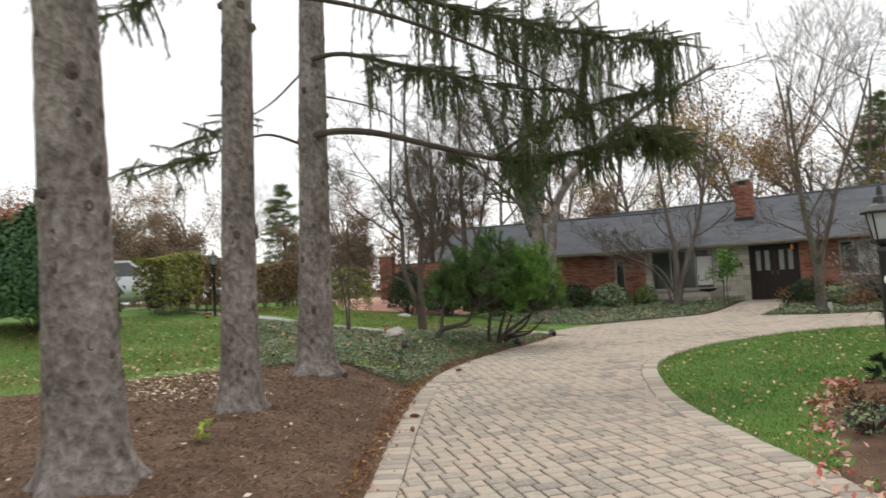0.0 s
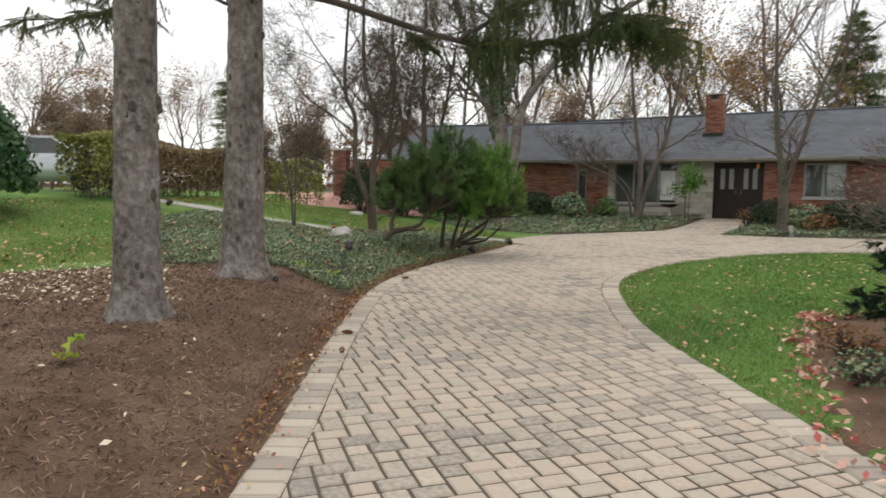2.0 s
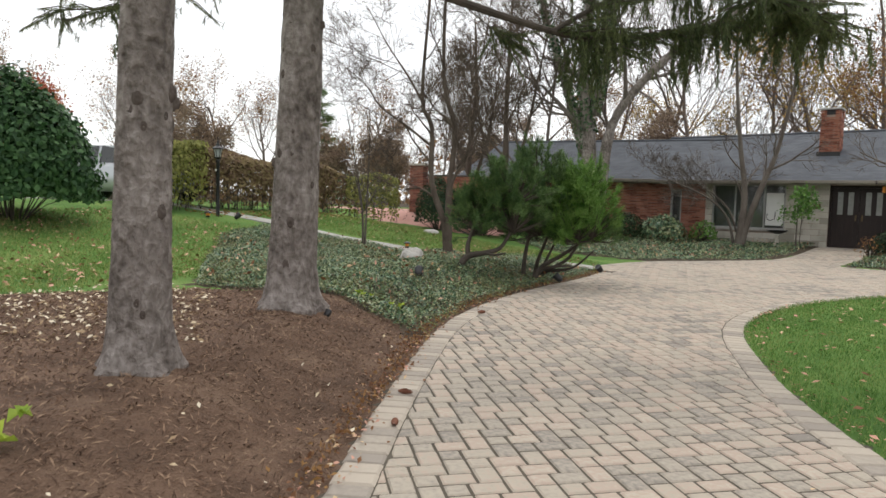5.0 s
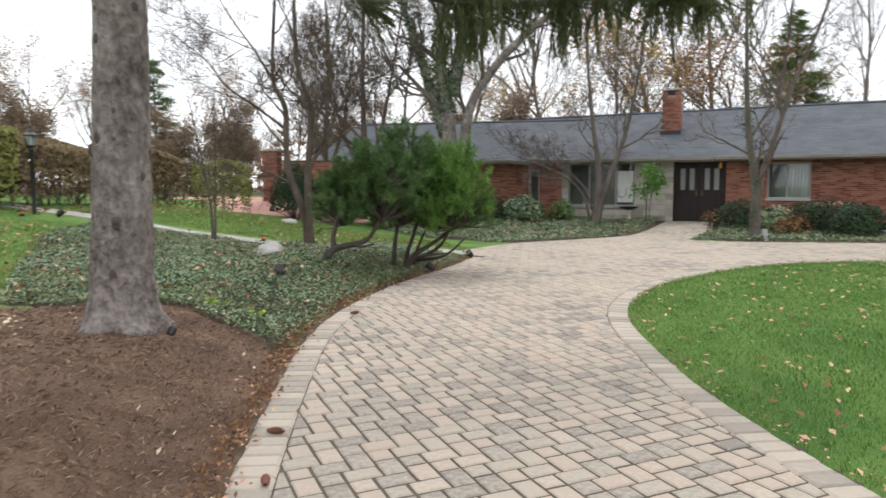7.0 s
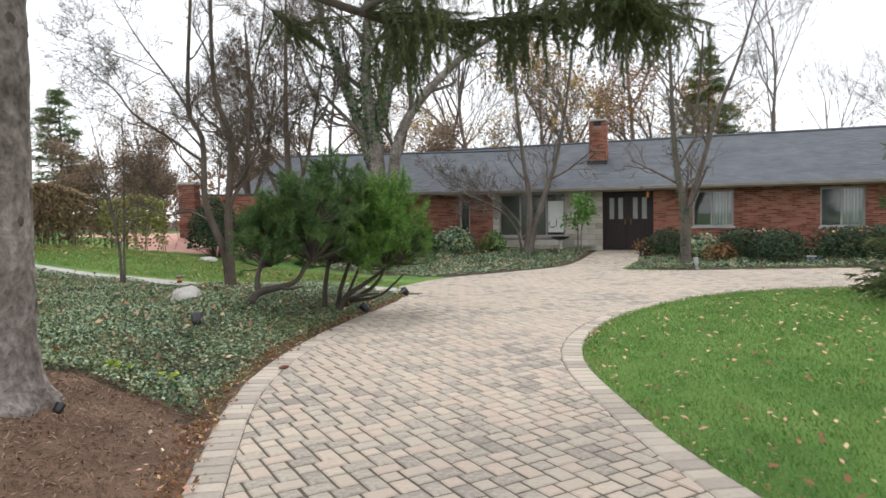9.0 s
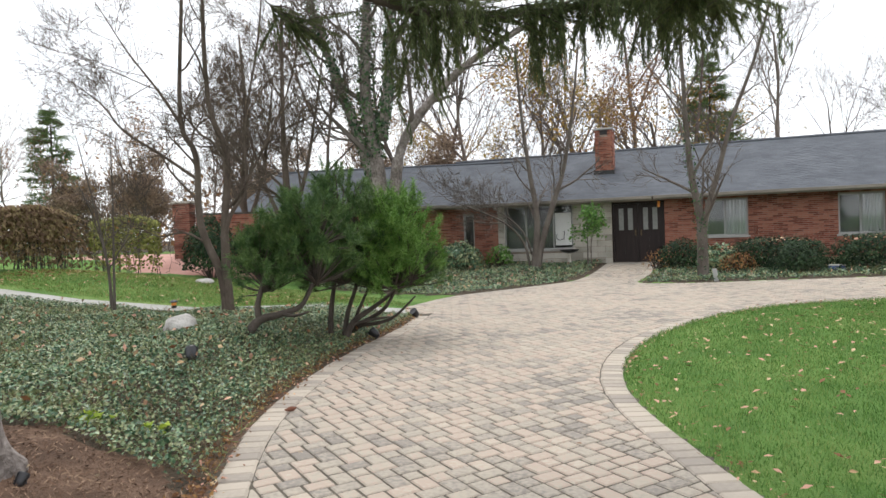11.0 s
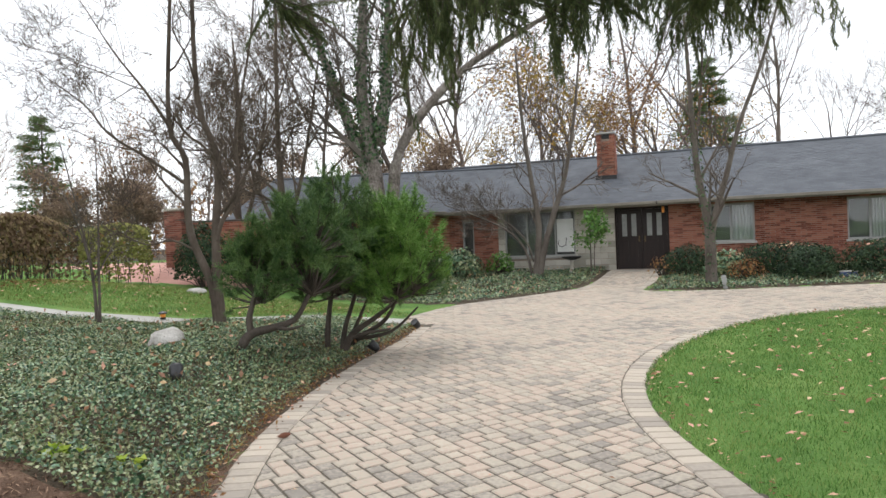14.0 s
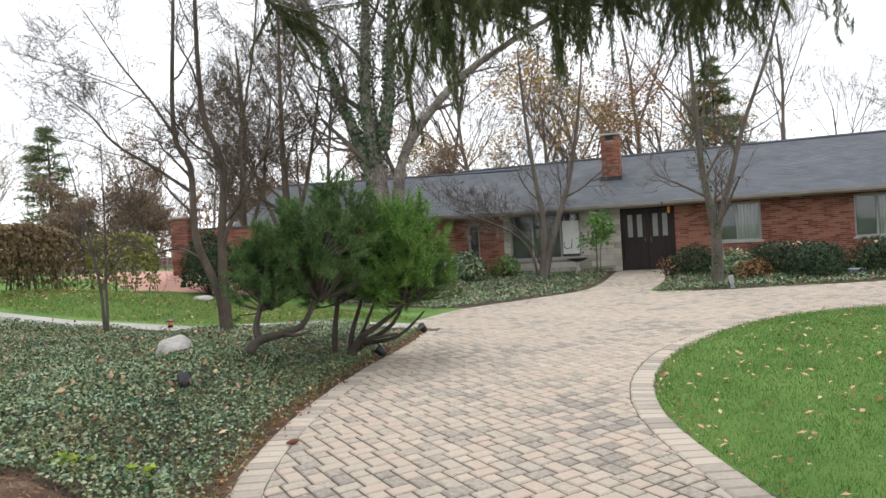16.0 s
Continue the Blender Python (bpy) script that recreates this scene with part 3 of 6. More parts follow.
def front_door():
    x0, z0, x1, z1 = DOOR
    d = thing("door_1", (x0, WALL_Y + 0.12, z0), "dark double front door with narrow glass lights", "door")
    d["kind"] = "structure"
    W, H = x1 - x0, z1 - z0
    f = Shape().box((0, -0.06, 0), (0.06, 0.1, H)).box((W - 0.06, -0.06, 0), (W, 0.1, H)).box((0.06, -0.06, H - 0.07), (W - 0.06, 0.1, H))
    f.part("door_frame", M_DOOR, d)
    half = (W - 0.12) / 2
    for k in (0, 1):
        a = 0.06 + k * half + 0.004
        b = a + half - 0.008
        leaf = Shape()
        lights = [(a + half * 0.2, a + half * 0.4), (a + half * 0.58, a + half * 0.78)]
        zl, zh = 1.12, H - 0.22
        cuts = [a, lights[0][0], lights[0][1], lights[1][0], lights[1][1], b]
        for i in range(5):
            if i in (1, 3):
                leaf.box((cuts[i], 0, 0.01), (cuts[i + 1], 0.05, zl)).box((cuts[i], 0, zh), (cuts[i + 1], 0.05, H - 0.075))
            else:
                leaf.box((cuts[i], 0, 0.01), (cuts[i + 1], 0.05, H - 0.075))
        for i in range(2):
            pa, pb = lights[i]
            leaf.box((pa - 0.03, -0.012, 0.2), (pb + 0.03, -0.001, 0.95), bevel=0.008)
        lo = leaf.part("door_leaf", M_DOOR, d)
        for pa, pb in lights:
            g = Shape().box((pa, 0.02, zl), (pb, 0.028, zh)).part("pane", M_DOORLIGHT, lo, "pale seeded glass light")
            g.visible_shadow = False
        hx = b - 0.09 if k == 0 else a + 0.09
        h = Shape().lathe([(0.03, 0), (0.034, 0.02), (0.02, 0.045), (0.006, 0.05)], (0, 0, 0), 12)
        h.box((-0.02, -0.08, -0.012), (0.02, 0.12, 0.0))
        ho = h.part("handle", M_BRASS, lo, "aged brass handle")
        ho.matrix_local = pose(hx, -0.005, 1.0, 90, 0, 0)
    Shape().box((-0.1, -0.75, -0.16), (W + 0.1, 0.25, -0.004), bevel=0.02).part("door_sill", M_CONCRETE, d, "worn concrete doorstep")
    return d


front_door()
back_light = Shape().box((-2.3, 29.75, 1.2), (-0.66, 29.78, 2.3)).part("door_curtain", M_CURTAIN)
tagged(back_light, "pale sheer curtain behind the front door glass", "curtain")


def roof_slope(s, under, p0, p1, q0, q1, rng, course=0.16, tab=0.30):
    """Courses of shingle tabs between eave line p0 p1 and ridge line q0 q1."""
    p0, p1, q0, q1 = map(Vector, (p0, p1, q0, q1))
    up_len = ((q0 - p0).length + (q1 - p1).length) / 2
    rows = int(up_len / course)
    nrm = (p1 - p0).cross(q0 - p0).normalized()
    under.quad(*[v - nrm * 0.06 for v in (p0, p1, q1, q0)])
    under.quad(*[v - nrm * 0.12 for v in (q0, q1, p1, p0)])
    for r in range(rows + 1):
        t0, t1 = r / rows, min(1.0, (r + 1.25) / rows)
        a0, a1 = p0.lerp(q0, t0), p1.lerp(q1, t0)
        b0, b1 = p0.lerp(q0, t1), p1.lerp(q1, t1)
        n = max(1, int((a1 - a0).length / tab))
        off = rng.uniform(0, 1)
        for i in range(-1, n + 1):
            u0, u1 = max(0, (i + off) / n), min(1, (i + off + 0.985) / n)
            if u1 <= u0:
                continue
            lift = nrm * (0.005 + rng.uniform(0, 0.003))
            s.quad(a0.lerp(a1, u0) + lift, a0.lerp(a1, u1) + lift, b0.lerp(b1, u1) + nrm * 0.003, b0.lerp(b1, u0) + nrm * 0.003)
            s.quad(a0.lerp(a1, u0) + nrm * 0.002, a0.lerp(a1, u1) + nrm * 0.002, a0.lerp(a1, u1) + lift, a0.lerp(a1, u0) + lift)


WING_A, WING_B = (-17.0, 27.0), (-8.2, 28.3)


def build_roof():
    roof = thing("roof_main", (0, 0, 0), "low hip and gable roof of dark grey asphalt shingles", "roof")
    roof["kind"] = "structure"
    s, u = Shape(), Shape()
    rng = np.random.default_rng(5)
    roof_slope(s, u, (X0, EAVE_Y, EAVE_Z), (X1 + 0.6, EAVE_Y, EAVE_Z), (X0, RIDGE_Y, RIDGE_Z), (X1 + 0.6, RIDGE_Y, RIDGE_Z), rng)
    roof_slope(s, u, (X1 + 0.6, 38.2, EAVE_Z), (X0, 38.2, EAVE_Z), (X1 + 0.6, RIDGE_Y, RIDGE_Z), (X0, RIDGE_Y, RIDGE_Z), rng, 0.5, 1.0)
    wa, wb = Vector((*WING_A, 0)), Vector((*WING_B, 0))
    along = (wb - wa).normalized()
    back = Vector((-along.y, along.x, 0))
    e0, e1 = wa + Vector((0, 0, EAVE_Z + 0.12)), wb + Vector((0, 0, EAVE_Z + 0.03))
    r0, r1 = wa + back * 4.4 + Vector((0, 0, 4.5)), wb + along * 3.2 + back * 4.2 + Vector((0, 0, 4.34))
    roof_slope(s, u, e0, e1, r0, r1, rng)
    b0, b1 = wa + back * 8.8 + Vector((0, 0, EAVE_Z)), wb + back * 8.4 + Vector((0, 0, EAVE_Z))
    roof_slope(s, u, b1, b0, r1, r0, rng, 0.5, 1.0)
    u.part("roof_deck", M_SOFFIT, roof)
    tagged(s.part("shingles", M_SHINGLE, roof), kind="stuff")
    g = Shape()

    def gutter(p, q):
        d = Vector(q) - Vector(p)
        m = Matrix.Translation(p) @ Matrix.Rotation(math.atan2(d.y, d.x), 4, "Z") @ Matrix.Rotation(-math.asin(d.z / d.length), 4, "Y")
        L = d.length
        g.box((0, -0.11, -0.075), (L, -0.10, 0.01), m).box((0, -0.10, -0.075), (L, 0.0, -0.065), m).box((0, 0.0, -0.13), (L, 0.03, 0.0), m)
    gutter((X0 + 1.3, EAVE_Y - 0.01, EAVE_Z - 0.01), (-0.95, EAVE_Y - 0.01, EAVE_Z - 0.01))
    gutter((-0.9, EAVE_Y - 0.01, EAVE_Z - 0.005), (X1 + 0.6, EAVE_Y - 0.01, EAVE_Z - 0.005))
    gutter(tuple(e0), tuple(e1))
    g.part("gutter", M_GUTTER, roof, "weathered pale gutter with stains")
    cap = Shape().tube([(X0, RIDGE_Y, RIDGE_Z + 0.02), (X1 + 0.6, RIDGE_Y, RIDGE_Z + 0.02)], [0.06, 0.06], 6)
    cap.tube([tuple(r0 + Vector((0, 0, 0.02))), tuple(r1 + Vector((0, 0, 0.02)))], [0.06, 0.06], 6)
    cap.part("ridge_cap", M_SHINGLE, roof)
    # wing walls
    w = Shape()
    for i, (p, q) in enumerate(((wa + back * 0.8, wb + back * 0.8),)):
        d = q - p
        m = Matrix.Translation(p) @ Matrix.Rotation(math.atan2(d.y, d.x), 4, "Z")
        w.box((0.6, 0, -0.2), (d.length, 0.25, 2.5), m)
        w.box((0.6, 0.25, -0.2), (0.85, 7.2, 2.5), m)
        w.box((0.85, 6.95, -0.2), (d.length, 7.2, 2.5), m)
        wing = tagged(w.part("wall_wing", M_MORTAR), "red brick wall of the low house wing", "wall", kind="structure")
        bw = Shape()
        brick_wall(bw, 0.6, d.length, 0.1, 2.5, [], 0, rng)
        ob = tagged(bw.part("bricks", M_BRICK, wing), kind="stuff")
        ob.matrix_world = m
        sf = Shape().box((0, -0.75, 2.5), (d.length, 7.3, 2.53), m)
        tagged(sf.part("ceiling", M_SOFFIT), "brown soffit boards of the wing", "ceiling", kind="structure")
        gable = Shape().quad(m @ Vector((0.02, -0.78, 2.55)), m @ Vector((0.02, 3.6, 4.4)), m @ Vector((0.02, 8.0, 2.55)))
        gable.quad(m @ Vector((0.14, -0.78, 2.55)), m @ Vector((0.14, 8.0, 2.55)), m @ Vector((0.14, 3.6, 4.4)))
        gable.part("gable", M_SOFFIT, roof)
    return roof


build_roof()


def chimney():
    c = thing("chimney", (-2.78, 31.0, 3.2), "square red brick chimney with dark flue openings", "chimney")
    s = Shape().box((-0.30, -0.30, 0), (0.30, 0.30, 1.75))
    s.part("core", M_MORTAR, c)
    Shape().box((-0.22, -0.22, 1.75), (0.22, 0.22, 1.935)).part("flue", M_BLACK, c, "sooty flue")
    b = Shape()
    rng = np.random.default_rng(8)
    for side in range(4):
        m = Matrix.Rotation(side * math.pi / 2, 4, "Z")
        t = Shape()
        brick_wall(t, -0.32, 0.32, 0.0, 1.94, [(-0.14, 1.68, 0.14, 1.88)], -0.305, rng)
        base = len(b.v)
        b.v += [tuple(m @ Vector(p)) for p in t.v]
        b.f += [tuple(base + i for i in f) for f in t.f]
    tagged(b.part("bricks", M_BRICK, c), kind="stuff")
    Shape().box((-0.36, -0.36, 1.94), (0.36, 0.36, 2.0), bevel=0.02).part("cap", M_CONCRETE, c, "dark stained mortar cap")
    Shape().box((-0.38, -0.4, 0.18), (0.38, -0.31, 0.42)).part("flashing", M_BLACK, c)
    return c


chimney()


def porch_lamp():
    p = thing("porch_lamp", (-0.75, 28.62, 2.2), "small hanging amber porch lamp under the eave", "lamp")
    Shape().lathe([(0.012, 0.12), (0.012, 0.27)], sides=8).part("stem", M_BLACK, p)
    Shape().lathe([(0.03, -0.08), (0.045, -0.06), (0.045, 0.1), (0.02, 0.13)], sides=12).part("shade", M_AMBER, p, "amber glass shade")
    return p


porch_lamp()


# ---- trees ----
KNOT = Shape().lathe([(0.06, -0.02), (0.052, 0.006), (0.036, 0.022), (0.03, 0.034), (0.012, 0.03), (0.003, 0.022)], sides=9).mesh("knot", True)
KNOT.materials.append(M_SCAR)


def spruce_trunk(name, base, height, r0, r1, lean, seed, label):
    """A bare old spruce trunk: flaring roots, plated bark and round branch scars."""
    rng = np.random.default_rng(seed)
    t = thing(name, base, label, "tree", "row of old spruces")
    sides, rings = 60, 260
    v, f = [], []
    for i in range(rings + 1):
        z = -0.15 + (height + 0.15) * (i / rings) ** 1.5
        taper = r0 + (r1 - r0) * max(z, 0) / height
        flare = 0.4 * r0 * math.exp(-max(z, 0) / 0.13) + 0.14 * r0 * math.exp(-max(z, 0) / 0.7)
        for s in range(sides):
            a = 2 * math.pi * s / sides
            lobes = 1 + 0.35 * math.sin(5 * a + seed) * math.exp(-max(z, 0) / 0.2)
            n1 = noise.noise(Vector((math.cos(a) * 1.2, math.sin(a) * 1.2, z * 0.7 + seed * 7)))
            n2 = noise.noise(Vector((math.cos(a) * 5, math.sin(a) * 5, z * 5 + seed * 3)))
            n3 = noise.noise(Vector((math.cos(a) * 11, math.sin(a) * 11, z * 7 + seed * 5)))
            r = taper * (1 + 0.05 * n1 + 0.045 * n2 + 0.03 * n3) + flare * lobes
            v.append((lean[0] * z + r * math.cos(a), lean[1] * z + r * math.sin(a), z))
    for i in range(rings):
        for s in range(sides):
            a, b = i * sides + s, i * sides + (s + 1) % sides
            f.append((a, b, b + sides, a + sides))
    s_ = Shape()
    s_.v, s_.f = v, f
    s_.part("trunk", M_BARK, t, smooth=True)
    for k in range(int(height * 12)):
        z = rng.uniform(0.35, height * 0.8)
        a = rng.uniform(0, 2 * math.pi)
        r = r0 + (r1 - r0) * z / height + 0.14 * r0 * math.exp(-z / 0.7) - 0.012
        big = rng.uniform(0.45, 1.05)
        out = rng.uniform(0.35, 0.8) if rng.random() < 0.88 else rng.uniform(1.3, 2.2)
        ob = new("knot", KNOT)
        ob.parent = t
        ob.matrix_local = Matrix.Translation((lean[0] * z + r * math.cos(a), lean[1] * z + r * math.sin(a), z)) @ Euler((0, radians(90) - rng.uniform(-0.2, 0.3), a)).to_matrix().to_4x4() @ Matrix.Diagonal((big * 1.35, big * 0.9, out * 0.8, 1))
    return t


def bend(rng, p, d, length, segs, wander, pull=0.0):
    pts = [Vector(p)]
    d = Vector(d).normalized()
    for _ in range(segs):
        d = (d + Vector(rng.normal(0, wander, 3)) + Vector((0, 0, pull))).normalized()
        pts.append(pts[-1] + d * (length / segs))
    return pts, d


def grow(rng, shape, p, d, length, r, depth, spread, kids, sides=7, pull=0.03, wander=0.1, tips=None, min_r=0.004, start=0.35):
    """A branch and, further along it, its side branches."""
    segs = max(3, int(3 + depth * 1.5))
    pts, end = bend(rng, p, d, length, segs, wander, pull)
    r_end = max(min_r * 0.7, r * (0.35 if depth else 0.3))
    radii = [r + (r_end - r) * i / segs for i in range(segs + 1)]
    shape.tube(pts, radii, max(3, sides), cap=False)
    if tips is not None and depth <= 1:
        tips.append((pts[-1], end))
        tips.append((pts[len(pts) // 2], end))
    if depth == 0:
        return
    n = kids[min(depth, len(kids) - 1)]
    for k in range(n):
        u = start + (1 - start) * (k + rng.uniform(0.1, 0.9)) / n
        i = min(segs - 1, int(u * segs))
        q = pts[i].lerp(pts[i + 1], u * segs - i)
        axis = (pts[i + 1] - pts[i]).normalized()
        side = axis.cross(Vector(rng.normal(0, 1, 3))).normalized()
        ang = rng.uniform(0.6, 1.25) * spread
        dd = axis * math.cos(ang) + side * math.sin(ang)
        rr = radii[i] * rng.uniform(0.45, 0.68)
        grow(rng, shape, q, dd, length * rng.uniform(0.45, 0.72) * (1.15 - 0.4 * u), max(min_r, rr), depth - 1, spread, kids, max(3, sides - 2), pull, wander * 1.15, tips, min_r, 0.2)


def bare_tree(name, base, stems, label, depth=4, kids=(0, 5, 6, 6, 7), spread=0.75, mat=None, seed=1, pull=0.03, category="tree", wander=0.1, min_r=0.004, leaves=None, group="", sides=8):
    """stems: (direction, length, radius, offset) of each main stem."""
    rng = np.random.default_rng(seed)
    t = thing(name, base, label, category, group)
    s = Shape()
    tips = [] if leaves else None
    for d, length, r, off in stems:
        grow(rng, s, (*off, -0.1), d, length, r, depth, spread, kids, sides, pull, wander, tips, min_r)
    s.part("crown", mat or M_TWIG, t)
    if leaves:
        lm, count, size, lab = leaves
        pts = np.array([p for p, _ in tips])
        pick = pts[rng.integers(0, len(pts), count)] + rng.normal(0, size * 1.6, (count, 3))
        link_mesh("foliage", poly_mesh("leaves", leaf_quads(rng, pick, size), 4), lm, t, lab)
    return t


def needle_shrub(name, base, lobes, trunks, label, mat, seed, density=260, length=0.13):
    """A spreading pine: crooked stems that carry bristling tufts round the lobes (x, y, z, rx, ry, rz)."""
    rng = np.random.default_rng(seed)
    t = thing(name, base, label, "pine shrub", "clump of shrubby pines")
    for pts, r in trunks:
        fine = smooth3(pts, 4)
        s = Shape().tube(fine, [r * (1 - 0.65 * i / (len(fine) - 1)) for i in range(len(fine))], 8)
        s.part("stem", M_LIMB, t, "crooked dark stem", True)
    ps, ds = [], []
    twigs = Shape()
    for x, y, z, a, b, c in lobes:
        n = int(40 + density * 1.3 * (a * b * c) ** (2 / 3))
        tufts = rnd_dirs(rng, max(6, n // 7))
        tufts[:, 2] = np.where(tufts[:, 2] < -0.35, -tufts[:, 2], tufts[:, 2])
        reach = rng.uniform(0.6, 1.08, len(tufts))
        pick = rng.integers(0, len(tufts), n)
        d = tufts[pick]
        hub = np.array([x, y, z]) + d * np.array([a, b, c]) * reach[pick][:, None] + rng.normal(0, 0.085, (n, 3))
        for q, dd in zip(hub, d):
            lift = dd * 0.7 + np.array([0, 0, 0.6]) + rng.normal(0, 0.3, 3)
            lift /= np.linalg.norm(lift)
            shoot = rng.uniform(0.09, 0.22)
            tip = q + lift * shoot
            if rng.random() < 0.4:
                mid = Vector((x, y, z - c * 0.3)).lerp(Vector(q), 0.5) + Vector((0, 0, -0.05))
                twigs.tube([(x, y, z - c * 0.45), mid, tuple(q), tuple(tip)], [0.016, 0.01, 0.006, 0.003], 4, cap=False)
            m = 80
            u = rng.random(m) ** 0.8
            ps.append(q + lift * (shoot * u)[:, None])
            ds.append(lift * (0.5 + 0.4 * u)[:, None] + 0.85 * rnd_dirs(rng, m))
    tagged(twigs.part("twig_frame", M_LIMB, t), kind="stuff")
    ps, ds = np.vstack(ps), np.vstack(ds)
    ds /= np.linalg.norm(ds, axis=1, keepdims=True)
    link_mesh("foliage", poly_mesh("foliage", needle_tris(rng, ps, ds, 1, length * 0.8, 0.0075, 0.1), 3), mat, t)
    return t


def smooth3(pts, n):
    p = [Vector(q) for q in (pts[0], *pts, pts[-1])]
    out = []
    for i in range(1, len(p) - 2):
        a, b, c, d = p[i - 1], p[i], p[i + 1], p[i + 2]
        for k in range(n):
            t = k / n
            out.append(0.5 * (2 * b + (c - a) * t + (2 * a - 5 * b + 4 * c - d) * t * t + (3 * b - a - 3 * c + d) * t ** 3))
    out.append(p[-2])
    return out


def leaf_shrub(name, base, radii, label, mat, seed, count=1500, size=0.07, category="shrub", group="", boxy=1.0, stems=True, berries=None):
    """A rounded or clipped shrub of many leaves over a twiggy frame."""
    rng = np.random.default_rng(seed)
    t = thing(name, base, label, category, group)
    d = rnd_dirs(rng, count)
    d[:, 2] = np.abs(d[:, 2]) * 1.3 - 0.3
    d = np.sign(d) * np.abs(d) ** boxy
    d /= np.max(np.abs(d), axis=1, keepdims=True) ** (1 - boxy) if boxy < 1 else 1
    bump = 1 + 0.1 * np.sin(d[:, 0] * 5 + seed) * np.cos(d[:, 1] * 6 + seed) + rng.normal(0, 0.06, count)
    rad = np.where(rng.random(count) < 0.3, rng.uniform(0.55, 0.95, count), 1.0) * bump
    p = d * np.array(radii) * rad[:, None] + np.array([0, 0, radii[2] * 0.55])
    p[:, 2] = np.maximum(p[:, 2], 0.02)
    link_mesh("foliage", poly_mesh("leaves", leaf_quads(rng, p, size, normals=d), 4), mat, t)
    s = Shape()
    for q in p[:: max(1, count // 26)]:
        s.tube([(q[0] * 0.15, q[1] * 0.15, -0.05), (q[0] * 0.5, q[1] * 0.5, q[2] * 0.6), q], [0.014, 0.01, 0.004], 4, cap=False)
    tagged(s.part("twig_frame", M_LIMB, t), kind="stuff")
    return t


def conifer(name, base, height, width, label, mat, seed, tiers=26, group="", droop=0.25, bare=0.0, needles=16, size=0.30, trunk_r=0.2):
    """A far evergreen: a straight trunk with whorls of boughs."""
    rng = np.random.default_rng(seed)
    t = thing(name, base, label, "tree", group)
    s = Shape().tube([(0, 0, -0.2), (0.1, 0, height * 0.5), (0.05, 0.05, height)], [trunk_r, trunk_r * 0.6, 0.02], 8)
    ps, ds = [], []
    for i in range(tiers):
        u = bare + (1 - bare) * (i + rng.uniform(0, 0.5)) / tiers
        z = height * u
        reach = width * (1 - (u - bare) / (1 - bare)) ** 0.8 * rng.uniform(0.75, 1.1) + 0.15
        for k in range(6):
            a = rng.uniform(0, 2 * math.pi)
            tip = Vector((math.cos(a) * reach, math.sin(a) * reach, z - droop * reach + rng.uniform(-0.1, 0.3)))
            s.tube([(0, 0, z), tip], [0.03, 0.008], 3, cap=False)
            n = int(8 + reach * 9)
            us = rng.uniform(0.15, 1, n) ** 0.7
            q = np.array([0, 0, z]) + (np.array(tip) - np.array([0, 0, z])) * us[:, None] + rng.normal(0, 0.09 + 0.05 * reach, (n, 3)) * np.array([1, 1, 0.5])
            ps.append(q)
            dd = rng.normal(0, 0.5, (n, 3)) + np.array([math.cos(a), math.sin(a), -droop])
            ds.append(dd / np.linalg.norm(dd, axis=1, keepdims=True))
    s.part("trunk", M_LIMB, t)
    ps, ds = np.vstack(ps), np.vstack(ds)
    link_mesh("foliage", poly_mesh("foliage", needle_tris(rng, ps, ds, needles, size, 0.035, 0.7), 3), mat, t)
    return t


# ---- spruces in the mulch bed ----
def on_ground(x, y, dz=0.0):
    return (x, y, at_ground(x, y) + dz)


SPRUCES = [
    spruce_trunk("spruce_tree", on_ground(-0.54, 2.8), 9.0, 0.225, 0.12, (-0.028, -0.012), 1, "thick old spruce trunk with flaking grey bark"),
    spruce_trunk("spruce_tree", on_ground(-1.95, 4.98), 9.0, 0.18, 0.11, (0.02, 0.018), 2, "tall straight spruce trunk with many dark knots"),
    spruce_trunk("spruce_tree", on_ground(-3.35, 7.3), 9.0, 0.24, 0.13, (0.02, 0.02), 3, "old spruce trunk carrying a long drooping limb"),
]


